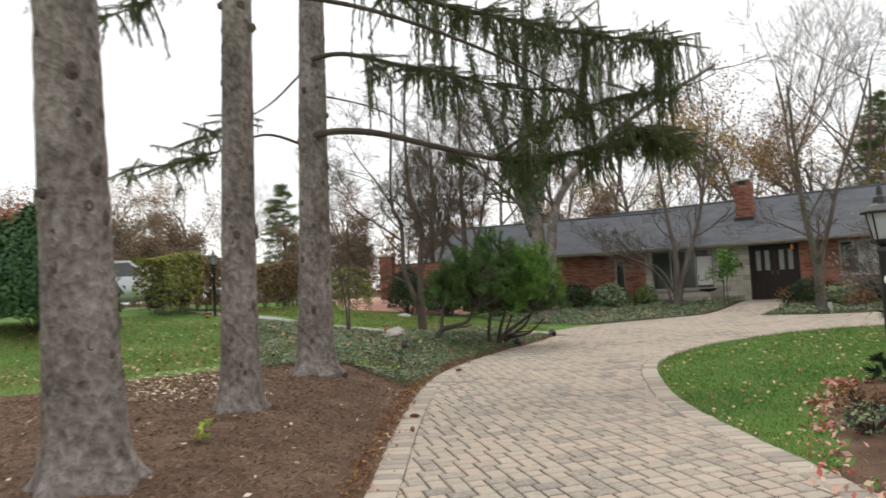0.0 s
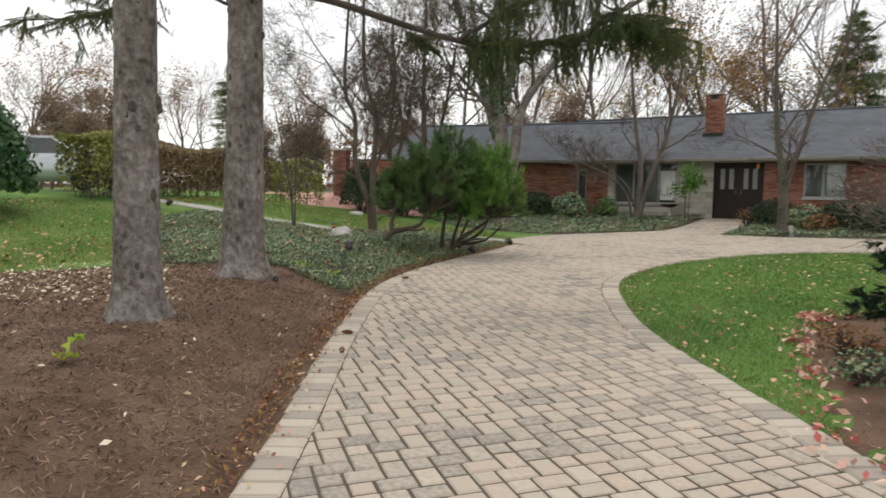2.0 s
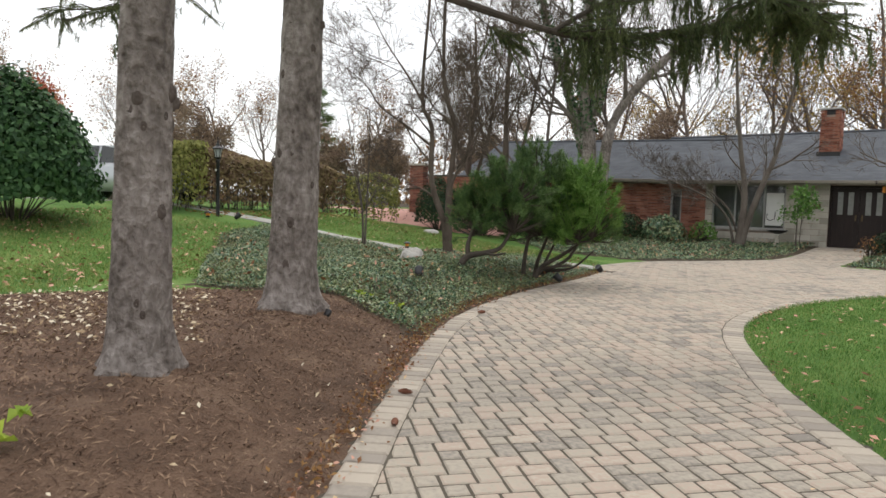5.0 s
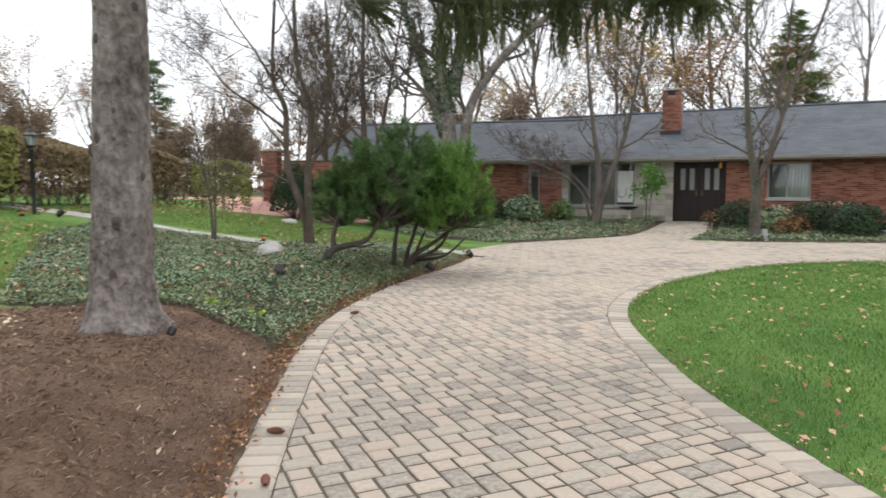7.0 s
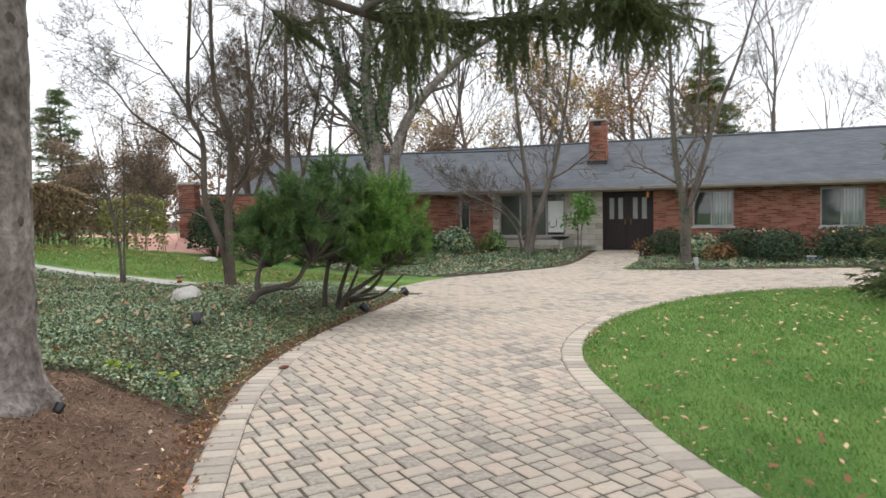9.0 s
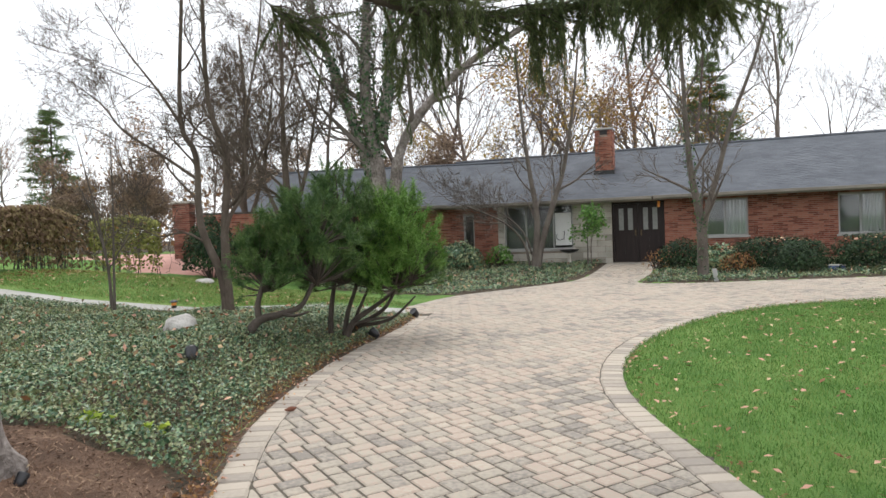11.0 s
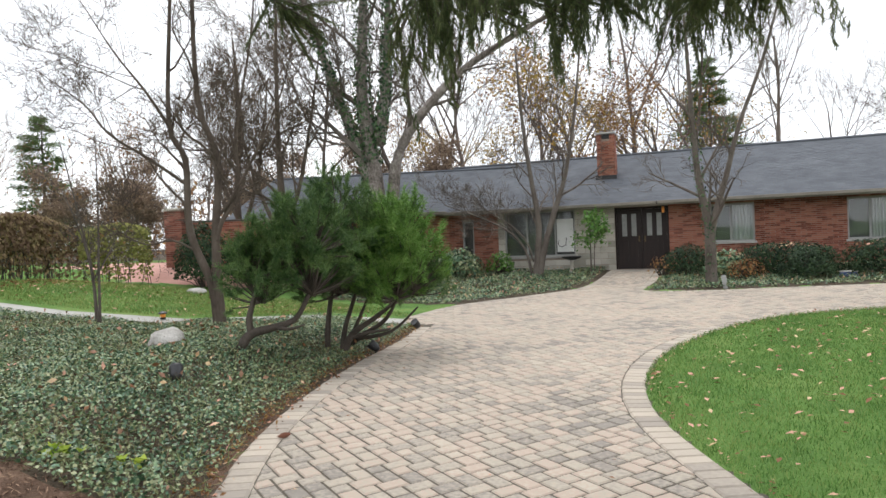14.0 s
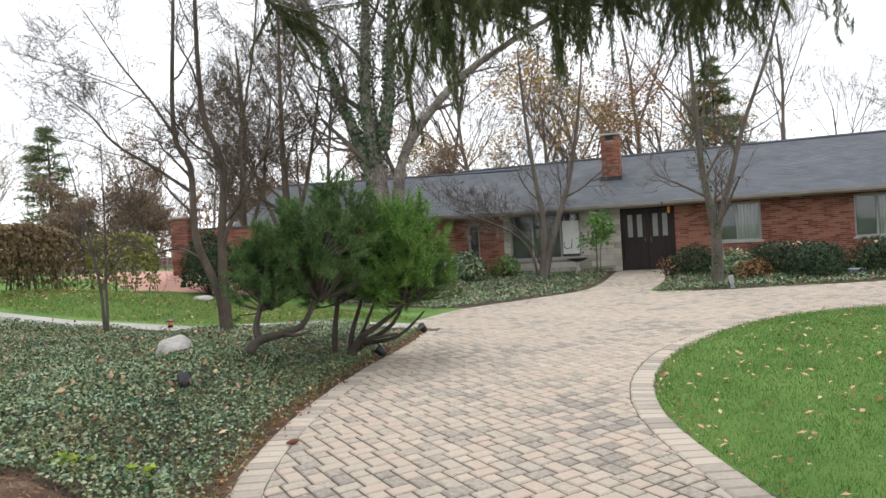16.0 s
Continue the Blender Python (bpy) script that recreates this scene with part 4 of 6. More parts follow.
def spruce_limb(tree, pts, r, seed, hang=0.6, density=16, start=0.25, side=0.9, label="long drooping limb with hanging needle sprays"):
    """A limb in world points on one of the spruces, with curtains of hanging needle sprays."""
    rng = np.random.default_rng(seed)
    inv = tree.matrix_world.inverted()
    line = smooth3(pts, 6)
    s = Shape().tube(line, [max(0.008, r * (1 - 0.8 * i / (len(line) - 1))) for i in range(len(line))], 8)
    ps, ds = [], []
    total = sum((b - a).length for a, b in zip(line[:-1], line[1:]))
    for k in range(int(total * density)):
        u = start + (1 - start) * rng.random()
        i = min(len(line) - 2, int(u * (len(line) - 1)))
        p = line[i].lerp(line[i + 1], u * (len(line) - 1) - i)
        along = (line[i + 1] - line[i]).normalized()
        out = along * rng.uniform(0.1, 0.8) + Vector((rng.normal(0, side), rng.normal(0, side), rng.uniform(-0.25, 0.15)))
        L = rng.uniform(0.15, 0.75)
        q = p + out.normalized() * L
        s.tube([p, p.lerp(q, 0.5) + Vector((0, 0, 0.03)), q], [0.009, 0.006, 0.004], 3, cap=False)
        n = int(L / 0.035)
        for j in range(n):
            ps.append(np.array(p.lerp(q, (j + 1) / n)))
            ds.append(np.array(out.normalized()) * 0.8 + np.array([0, 0, -0.3]))
        for h in range(rng.integers(1, 4)):
            top = p.lerp(q, rng.uniform(0.4, 1))
            H = hang * rng.uniform(0.25, 1.1) * (1.35 if math.sin(top.x * 4.1 + top.y * 3.3) > 0.1 else 0.45)
            sway = Vector((rng.normal(0, 0.07), rng.normal(0, 0.07), -H))
            s.tube([top, top + sway], [0.004, 0.002], 3, cap=False)
            m = int(H / 0.03)
            for j in range(m):
                ps.append(np.array(top + sway * ((j + 1) / m)) + rng.normal(0, 0.008, 3))
                ds.append(np.array([rng.normal(0, 0.25), rng.normal(0, 0.25), -1.0]))
    s.v = [tuple(inv @ Vector(v)) for v in s.v]
    limb = s.part("limb", M_LIMB, tree, label)
    ps = np.array(ps) - np.array(tree.matrix_world.translation)
    ds = np.array(ds)
    ds /= np.linalg.norm(ds, axis=1, keepdims=True)
    link_mesh("foliage", poly_mesh("foliage", needle_tris(rng, ps, ds, 14, 0.07, 0.007, 0.6), 3), M_SPRUCE, limb)
    return limb


spruce_limb(SPRUCES[2], [(-3.3, 7.3, 3.66), (-2.7, 7.3, 3.63), (-2.26, 7.65, 3.57), (-1.79, 8.42, 3.40), (-1.36, 9.08, 3.26), (-1.05, 9.49, 3.22), (-0.56, 10.18, 3.35), (0.03, 10.74, 3.5), (0.6, 11.2, 3.55)], 0.055, 21, 0.36, 18, 0.5, 0.45)
spruce_limb(SPRUCES[2], [(-3.3, 7.3, 4.75), (-2.57, 7.3, 4.68), (-2.1, 7.9, 4.56), (-1.7, 8.6, 4.48), (-1.2, 9.3, 4.33), (-0.5, 10.0, 4.25)], 0.04, 22, 0.5, 18, 0.25, 0.6)
spruce_limb(SPRUCES[2], [(-3.3, 7.3, 5.9), (-2.4, 7.9, 5.7), (-1.4, 8.9, 5.4), (-0.3, 10.0, 5.1), (0.7, 10.9, 4.9)], 0.05, 23, 0.75, 34, 0.25, 0.7)
spruce_limb(SPRUCES[2], [(-1.36, 9.08, 3.26), (-0.8, 9.7, 3.75), (-0.2, 10.4, 4.1), (0.4, 11.0, 4.25)], 0.03, 30, 0.5, 26, 0.15, 0.5)
spruce_limb(SPRUCES[1], [(-1.8, 5.0, 4.6), (-1.0, 6.2, 4.5), (-0.2, 7.8, 4.1), (0.4, 9.4, 3.55), (0.75, 10.3, 3.35)], 0.03, 25, 0.26, 18, 0.78, 0.4)
spruce_limb(SPRUCES[2], [(-3.4, 7.3, 3.55), (-3.9, 7.0, 3.75), (-4.4, 6.5, 3.5), (-4.9, 6.2, 3.4), (-5.4, 5.8, 3.35)], 0.022, 26, 0.16, 12, 0.45, 0.5, "thin side branch with sparse needles")
spruce_limb(SPRUCES[2], [(-3.4, 7.3, 4.6), (-3.9, 7.1, 4.2), (-4.5, 6.9, 4.0), (-5.0, 6.6, 3.8)], 0.018, 27, 0.16, 11, 0.4, 0.5, "thin side branch with sparse needles")
spruce_limb(SPRUCES[1], [(-2.0, 5.0, 5.2), (-2.7, 4.9, 4.9), (-3.4, 4.7, 4.75), (-4.0, 4.5, 4.7)], 0.02, 28, 0.25, 14, 0.35, 0.5, "thin side branch with sparse needles")
spruce_limb(SPRUCES[2], [(-3.3, 7.4, 4.3), (-3.0, 8.5, 4.2), (-2.9, 9.6, 3.85), (-2.85, 10.3, 3.62)], 0.014, 29, 0.08, 8, 0.82, 0.25, "thin side branch with sparse needles")

# ---- shrubby pines at the driveway bend (turned to face the approach) ----
def pine(name, label, mat, origin, turn, lobes, trunks, seed, density):
    t = needle_shrub(name, (0, 0, 0), lobes, trunks, label, mat, seed, density)
    t.matrix_world = pose(*origin, 0, 0, turn)
    return t


pine("pine_shrub", "low crooked dark green pine over the ivy", M_NEEDLE, on_ground(-4.82, 12.02), 21.5,
     [(0.2, 0.3, 0.78, 0.48, 0.5, 0.33), (0.45, 0.35, 1.12, 0.5, 0.5, 0.42), (0.85, 0.4, 1.42, 0.5, 0.55, 0.48), (0.85, 0.3, 0.86, 0.55, 0.5, 0.36), (0.1, 0.35, 1.08, 0.32, 0.4, 0.25)],
     [([(0, 0, -0.1), (0.02, 0, 0.12), (0.14, 0.05, 0.27), (0.4, 0.12, 0.33), (0.65, 0.2, 0.42), (0.8, 0.3, 0.7)], 0.075),
      ([(0.14, 0.05, 0.25), (0.1, 0.1, 0.45), (0.16, 0.2, 0.75), (0.2, 0.3, 1.1)], 0.05), ([(0.4, 0.12, 0.33), (0.6, 0.05, 0.31), (0.78, 0.1, 0.35)], 0.03)], 4, 300)
pine("pine_shrub", "tall dark green pine with several crooked stems", M_NEEDLE, on_ground(-4.55, 13.6), 21.5,
     [(0.22, 0.1, 1.85, 0.45, 0.5, 0.52), (0.55, 0.1, 1.45, 0.55, 0.6, 0.6), (-0.15, 0.1, 1.35, 0.55, 0.6, 0.5), (0.25, 0.0, 0.98, 0.85, 0.6, 0.42), (0.8, 0.1, 0.85, 0.6, 0.5, 0.36), (1.25, 0.15, 0.85, 0.4, 0.4, 0.32)],
     [([(0.0, 0, -0.1), (0.02, 0, 0.35), (0.1, 0.05, 0.9), (0.2, 0.1, 1.5)], 0.05), ([(0.22, 0, -0.1), (0.35, 0, 0.2), (0.68, 0.05, 0.42), (1.1, 0.1, 0.72)], 0.06),
      ([(0.2, 0, -0.1), (0.25, 0.1, 0.3), (0.42, 0.1, 0.8), (0.5, 0.1, 1.3)], 0.045), ([(0.3, 0, 0.15), (0.6, 0, 0.22), (0.9, 0.05, 0.25)], 0.035)], 5, 300)
pine("pine_shrub", "bright green young pine with upright tufts", M_NEEDLE_LIGHT, on_ground(-3.75, 13.75), 21.5,
     [(0.26, 0.1, 1.68, 0.38, 0.45, 0.45), (0.32, 0.1, 1.4, 0.42, 0.5, 0.45), (0.05, 0.0, 1.25, 0.38, 0.5, 0.45), (0.45, 0.0, 1.12, 0.4, 0.45, 0.5), (0.2, -0.1, 0.95, 0.42, 0.45, 0.38)],
     [([(-0.72, 0.55, -0.1), (-0.4, 0.4, 0.2), (0.05, 0.2, 0.5), (0.3, 0, 1.0)], 0.05), ([(-0.4, 0.4, 0.2), (0.1, 0.25, 0.3), (0.5, 0.1, 0.65)], 0.035), ([(-0.6, 0.5, 0.0), (-0.3, 0.2, 0.6), (0.0, 0.1, 1.2)], 0.035)], 6, 330)


# ---- lamp posts ----
def lamp_post(place, label, turn=0.0):
    p = thing("lamp_post", place, label, "lamp post", "garden lamp posts", turn)
    Shape().lathe([(0.075, -0.1), (0.075, 0.02), (0.055, 0.05), (0.045, 0.1), (0.045, 1.62), (0.055, 1.64), (0.055, 1.68), (0.03, 1.70)], sides=16).part("pole", M_BLACK, p, smooth=True)
    Shape().lathe([(0.05, 1.70), (0.09, 1.73), (0.10, 1.75), (0.02, 1.755)], sides=6).part("collar", M_BLACK, p)
    lan = Shape()
    for k in range(6):
        a = math.pi * 2 * k / 6
        lan.tube([(0.068 * math.cos(a), 0.068 * math.sin(a), 1.75), (0.11 * math.cos(a), 0.11 * math.sin(a), 1.98)], [0.007, 0.007], 5)
    lan.part("lantern_frame", M_BLACK, p)
    g = Shape().lathe([(0.065, 1.755), (0.105, 1.975)], sides=6).part("lantern_glass", M_LANTERN, p, "pale frosted lantern glass")
    Shape().lathe([(0.145, 1.97), (0.15, 1.99), (0.10, 2.035), (0.055, 2.06), (0.045, 2.11), (0.025, 2.13), (0.02, 2.19), (0.005, 2.22)], sides=6).part("roof_cap", M_BLACK, p)
    Shape().lathe([(0.014, 0), (0.02, 0.03), (0.014, 0.06)], (0.0, -0.055, 1.38), 8).part("sensor", M_WHITE, p, "small white light sensor")
    p.scale = (1, 1, 0.95)
    return p


lamp_post(on_ground(3.46, 7.18, -0.1), "black iron lamp post with a six-sided lantern")
lamp_post(on_ground(-13.3, 12.6, -0.15), "dark lamp post on the lawn before the hedge")


# ---- garden trees ----
M_IVYVINE = material("climbing_ivy_leaf", [(0.02, 0.05, 0.022), (0.05, 0.10, 0.04), (0.09, 0.15, 0.06)], 1.0, 20, 0.5, 0, island=0.6)


def ivy_on(tree, lines, count, seed, size=0.09):
    """Climbing ivy round stems given as (points, radius)."""
    rng = np.random.default_rng(seed)
    ps, ns = [], []
    for pts, r in lines:
        line = smooth3(pts, 5)
        for _ in range(count):
            u = rng.random() * (len(line) - 1.001)
            i = int(u)
            p = line[i].lerp(line[i + 1], u - i)
            a = rng.uniform(0, 2 * math.pi)
            d = np.array([math.cos(a), math.sin(a), 0.2])
            ps.append(np.array(p) + d * r * rng.uniform(0.9, 1.5))
            ns.append(d)
    link_mesh("ivy", poly_mesh("ivy", leaf_quads(rng, np.array(ps), size, normals=np.array(ns)), 4), M_IVYVINE, tree, "dark ivy climbing the stems")


def stems_tree(name, base, trunks, label, seed, kids=(0, 5, 6, 6), depth=3, spread=0.8, mat=None, min_r=0.005, branch_len=2.2, per=9, start=0.3, pull=0.05, category="tree", leaves=None, wander=0.1):
    """A tree whose stems follow the given lines (points, base radius) and carry side branches."""
    rng = np.random.default_rng(seed)
    t = thing(name, base, label, category)
    s, tips = Shape(), []
    for pts, r in trunks:
        line = smooth3(pts, 4)
        n = len(line) - 1
        radii = [max(min_r * 2, r * (1 - 0.78 * i / n)) for i in range(n + 1)]
        Shape().tube(line, radii, 10).part("stem", mat or M_TREEBARK, t, "", True)
        for k in range(per):
            u = start + (1 - start) * (k + rng.random()) / per
            i = min(n - 1, int(u * n))
            p = line[i].lerp(line[i + 1], u * n - i)
            axis = (line[i + 1] - line[i]).normalized()
            side = axis.cross(Vector(rng.normal(0, 1, 3))).normalized()
            ang = rng.uniform(0.5, 1.1)
            grow(rng, s, p, axis * math.cos(ang) + side * math.sin(ang), branch_len * rng.uniform(0.6, 1.2) * (1.2 - 0.6 * u), radii[i] * rng.uniform(0.35, 0.55), depth, spread, kids, 5, pull, wander, tips, min_r)
    s.part("crown", M_TWIG if mat is M_BARK else (mat or M_TREEBARK), t)
    if leaves:
        lm, count, size, lab = leaves
        pts = np.array([p for p, _ in tips])
        pick = pts[rng.integers(0, len(pts), count)] + rng.normal(0, size, (count, 3))
        link_mesh("foliage", poly_mesh("foliage", leaf_quads(rng, pick, size), 4), lm, t, lab)
    return t


# multi-stemmed bare tree behind the ivy bed
stems_tree("ornamental_tree", on_ground(-7.3, 14.65),
           [([(0, 0, -0.1), (-0.06, -0.03, 0.75), (-0.37, -0.15, 1.7), (-0.39, -0.16, 2.9), (-0.67, -0.2, 3.6), (-0.6, -0.1, 5.8), (-0.7, 0.1, 7.2)], 0.085),
            ([(0.06, 0.02, -0.1), (0.03, 0.0, 0.8), (0.0, 0.05, 1.7), (0.07, 0.1, 2.9), (-0.2, 0.0, 3.9), (-0.3, 0.1, 6.0), (-0.2, 0.2, 7.4)], 0.095),
            ([(0.02, 0.02, 1.5), (0.12, 0.08, 1.85), (0.36, 0.25, 2.4), (0.32, 0.3, 3.4), (0.6, 0.45, 5.0), (0.8, 0.5, 6.8)], 0.045),
            ([(-0.4, -0.16, 2.5), (-0.95, -0.4, 2.95), (-1.55, -0.65, 3.4), (-1.9, -0.8, 3.9), (-2.6, -1.1, 4.5)], 0.032),
            ([(-0.6, -0.2, 3.4), (-1.0, -0.35, 4.1), (-1.5, -0.5, 4.8), (-1.95, -0.75, 5.7)], 0.03),
            ([(-0.2, -0.1, 1.3), (-0.6, -0.3, 1.55), (-1.1, -0.4, 1.5), (-1.5, -0.6, 1.75)], 0.025),
            ([(0.15, 0.1, 2.0), (0.8, 0.2, 3.0), (1.3, 0.4, 4.2), (1.6, 0.4, 5.6)], 0.028)],
           "multi-stemmed bare brown ornamental tree with fine twigs", 31, per=10, branch_len=1.5, kids=(0, 4, 5, 5), min_r=0.0035, mat=M_BROWNBARK, wander=0.14)
# slender sapling with few leaves
stems_tree("sapling", on_ground(-9.6, 14.25),
           [([(0, 0, -0.1), (-0.05, 0, 0.9), (-0.2, -0.1, 2.0), (-0.45, -0.2, 3.3)], 0.035),
            ([(0.06, 0, -0.1), (0.1, 0, 1.0), (0.1, 0.05, 2.2), (0.05, 0.1, 3.4)], 0.03),
            ([(-0.05, 0.04, -0.1), (-0.15, 0.1, 0.8), (-0.45, 0.1, 1.8), (-0.9, 0.1, 2.6)], 0.025)],
           "slender multi-stemmed sapling with a few dark leaves", 32, per=7, branch_len=0.9, depth=2, kids=(0, 4, 4), min_r=0.003,
           leaves=(M_FARLEAF, 160, 0.06, "few withered dark leaves"))
# big ivy-clad tree before the wing
BIG = on_ground(-9.3, 25.0)
big_lines = [([(0, 0, -0.2), (0.05, 0, 1.5), (-0.1, 0, 4.0), (-0.35, -0.1, 6.2), (-0.2, 0, 9.5), (-0.1, 0, 13)], 0.36),
             ([(-0.2, 0, 3.2), (-0.7, -0.2, 5.0), (-1.3, -0.5, 7.0), (-1.9, -0.9, 9.5), (-2.3, -1.2, 12)], 0.2),
             ([(0.3, 0.1, -0.2), (0.45, 0.15, 2.6), (0.7, 0.25, 4.3), (1.5, 0.5, 5.6), (2.8, 0.9, 6.9), (4.6, 1.2, 7.9), (7.0, 1.0, 8.8)], 0.24),
             ([(0.1, 0, 4.6), (0.4, 0.1, 6.5), (0.55, 0.2, 9.0), (0.9, 0.3, 12.5)], 0.2)]
big_tree = stems_tree("shade_tree", BIG, big_lines, "big bare shade tree with ivy-clad stems and a long limb", 33, per=7, branch_len=3.2, kids=(0, 4, 5, 5), min_r=0.008, start=0.35, mat=M_BARK)
ivy_on(big_tree, [(big_lines[0][0][2:], 0.24), (big_lines[1][0], 0.15), (big_lines[3][0], 0.16)], 1500, 34, 0.13)
# trees before the front of the house
stems_tree("ornamental_tree", on_ground(-4.72, 27.15),
           [([(0, 0, -0.1), (0.12, 0, 0.9), (0.15, 0, 1.9), (-0.05, -0.05, 3.4), (-0.25, -0.1, 5.4), (-0.4, 0, 7.6)], 0.14),
            ([(0.1, 0, -0.1), (0.3, 0.05, 0.9), (0.7, 0.15, 2.2), (1.05, 0.25, 3.3), (1.4, 0.3, 5.2), (1.65, 0.35, 7.4)], 0.13),
            ([(-0.1, 0, -0.1), (-0.3, -0.1, 0.9), (-0.9, -0.3, 1.6), (-1.9, -0.5, 2.1), (-2.9, -0.6, 2.5)], 0.05),
            ([(-0.05, 0, 0.5), (-0.3, -0.2, 1.3), (-1.1, -0.3, 2.0), (-2.3, -0.5, 2.7)], 0.035)],
           "bare leaning multi-stemmed tree before the stone wall", 35, per=9, branch_len=1.7, kids=(0, 4, 5, 4))
t2_lines = [([(0, 0, -0.1), (0.0, 0, 1.2), (-0.05, 0, 1.8), (-0.25, 0, 3.0), (-0.35, 0, 4.6), (-0.45, 0.05, 7.2)], 0.16),
            ([(0.03, 0, 1.3), (0.15, 0, 1.9), (0.45, 0, 2.9), (0.8, 0, 4.2), (1.4, -0.05, 5.8), (1.9, -0.1, 7.6)], 0.10)]
t2 = stems_tree("ornamental_tree", on_ground(0.62, 24.5), t2_lines, "forked bare tree with ivy on its trunk", 36, per=8, branch_len=1.9, kids=(0, 4, 4, 4))
ivy_on(t2, [(t2_lines[0][0], 0.13)], 420, 37, 0.08)


# ---- hedges, shrubs, wall ----
def hedge(name, line, height, width, label, mat, seed, per_metre=900, size=0.085, stems_mat=None):
    """A clipped hedge along a line of plan points, leaves over a frame of twigs."""
    rng = np.random.default_rng(seed)
    t = thing(name, on_ground(*line[0]), label, "hedge")
    base = np.array(t.matrix_world.translation)
    ps, ns = [], []
    s = Shape()
    for (ax, ay), (bx, by) in zip(line[:-1], line[1:]):
        L = math.hypot(bx - ax, by - ay)
        n = int(L * per_metre)
        u, w, v = rng.random(n), rng.uniform(-1, 1, n), rng.random(n)
        shell = rng.integers(0, 3, n)
        w = np.where(shell == 0, np.sign(w) * rng.uniform(0.85, 1.08, n), w)
        v = np.where(shell == 1, rng.uniform(0.9, 1.05, n), v)
        nx, ny = -(by - ay) / L, (bx - ax) / L
        x, y = ax + (bx - ax) * u + nx * w * width / 2, ay + (by - ay) * u + ny * w * width / 2
        bulge = 1 + 0.08 * np.sin(x * 2.1 + y * 1.7 + seed)
        z = ground_height(x, y) + 0.12 + (height - 0.12) * v ** 0.8 * bulge
        keep = (v > 0.35) | (rng.random(n) < 0.45)
        ps.append(np.stack([x, y, z], 1)[keep])
        ns.append(np.stack([nx * w, ny * w, v - 0.3], 1)[keep])
        for k in range(int(L * 16)):
            q = rng.random()
            px, py = ax + (bx - ax) * q + nx * rng.uniform(-0.3, 0.3) * width, ay + (by - ay) * q + ny * rng.uniform(-0.3, 0.3) * width
            g = at_ground(px, py)
            top = (px + rng.normal(0, 0.15), py + rng.normal(0, 0.15), g + height * rng.uniform(0.7, 0.98))
            s.tube([Vector((px, py, g - 0.05)) - Vector(base), Vector(top) - Vector(base)], [0.014, 0.005], 3, cap=False)
    tagged(s.part("twig_frame", M_TWIG, t), kind="stuff")
    link_mesh("foliage", poly_mesh("foliage", leaf_quads(rng, np.vstack(ps) - base, size, normals=np.vstack(ns)), 4), mat, t)
    return t


M_HEDGE_BROWN = material("brown_hedge_leaf", [(0.14, 0.085, 0.055), (0.22, 0.145, 0.085), (0.27, 0.21, 0.10)], 0.6, 8, 0.75, 0, island=0.5, translucent=0.15)
M_HEDGE_GREEN = material("yellow_green_hedge_leaf", [(0.15, 0.16, 0.045), (0.25, 0.26, 0.07), (0.33, 0.32, 0.10)], 0.6, 8, 0.75, 0, island=0.5, translucent=0.15)
hedge("hedge", [(-14.0, 11.0), (-14.6, 12.6)], 1.65, 1.1, "clipped yellow-green hedge end by the drive", M_HEDGE_GREEN, 41, 2800, 0.11)
hedge("hedge", [(-14.7, 12.7), (-15.9, 16.5), (-16.9, 19.8)], 1.55, 1.1, "clipped russet-brown autumn hedge", M_HEDGE_BROWN, 42, 2600, 0.115)
hedge("hedge", [(-16.4, 19.9), (-14.9, 21.0)], 1.6, 0.8, "thin yellow-green hedge before the brick paving", M_HEDGE_GREEN, 43, 2000, 0.11)


M_BRICK_PIECE = material("red_brick_piece", [(0.16, 0.062, 0.046), (0.26, 0.10, 0.072), (0.35, 0.16, 0.118)], 2, 40, 0.9, 0.4, 0.004, jitter=0.5)


def brick_pier(place, turn):
    p = thing("brick_pier", place, "square red brick gate pier with a stone cap", "pier", "", turn)
    Shape().box((-0.26, -0.26, -0.2), (0.26, 0.26, 1.95)).part("core", M_MORTAR, p)
    rng = np.random.default_rng(9)
    b = Shape()
    for side in range(4):
        m = Matrix.Rotation(side * math.pi / 2, 4, "Z")
        t = Shape()
        brick_wall(t, -0.275, 0.275, 0.0, 1.95, [], -0.262, rng)
        base = len(b.v)
        b.v += [tuple(m @ Vector(q)) for q in t.v]
        b.f += [tuple(base + i for i in f) for f in t.f]
    box_parts(b, "brick", M_BRICK_PIECE, p)
    Shape().box((-0.32, -0.32, 1.95), (0.32, 0.32, 2.02), bevel=0.02).part("cap", M_STONE, p)
    return p


brick_pier(on_ground(-15.7, 23.0, -0.1), 20)


def garden_wall(p, q, height):
    a, b = Vector(p), Vector(q)
    d = b - a
    m = Matrix.Translation((a.x, a.y, at_ground(a.x, a.y) - 0.3)) @ Matrix.Rotation(math.atan2(d.y, d.x), 4, "Z")
    w = tagged(Shape().box((0, 0, 0), (d.length, 0.22, height)).part("wall_garden", M_MORTAR), "low red brick garden wall behind the yews", "wall", kind="structure")
    s = Shape()
    brick_wall(s, 0, d.length, 0.2, height, [], 0, np.random.default_rng(10))
    tagged(s.part("bricks", M_BRICK, w), kind="stuff")
    Shape().box((-0.02, -0.05, height), (d.length, 0.27, height + 0.06), bevel=0.015).part("coping", M_SCAR, w, "dark weathered coping")
    w.matrix_world = m


garden_wall((-15.35, 23.15), (-13.6, 24.2), 1.75)


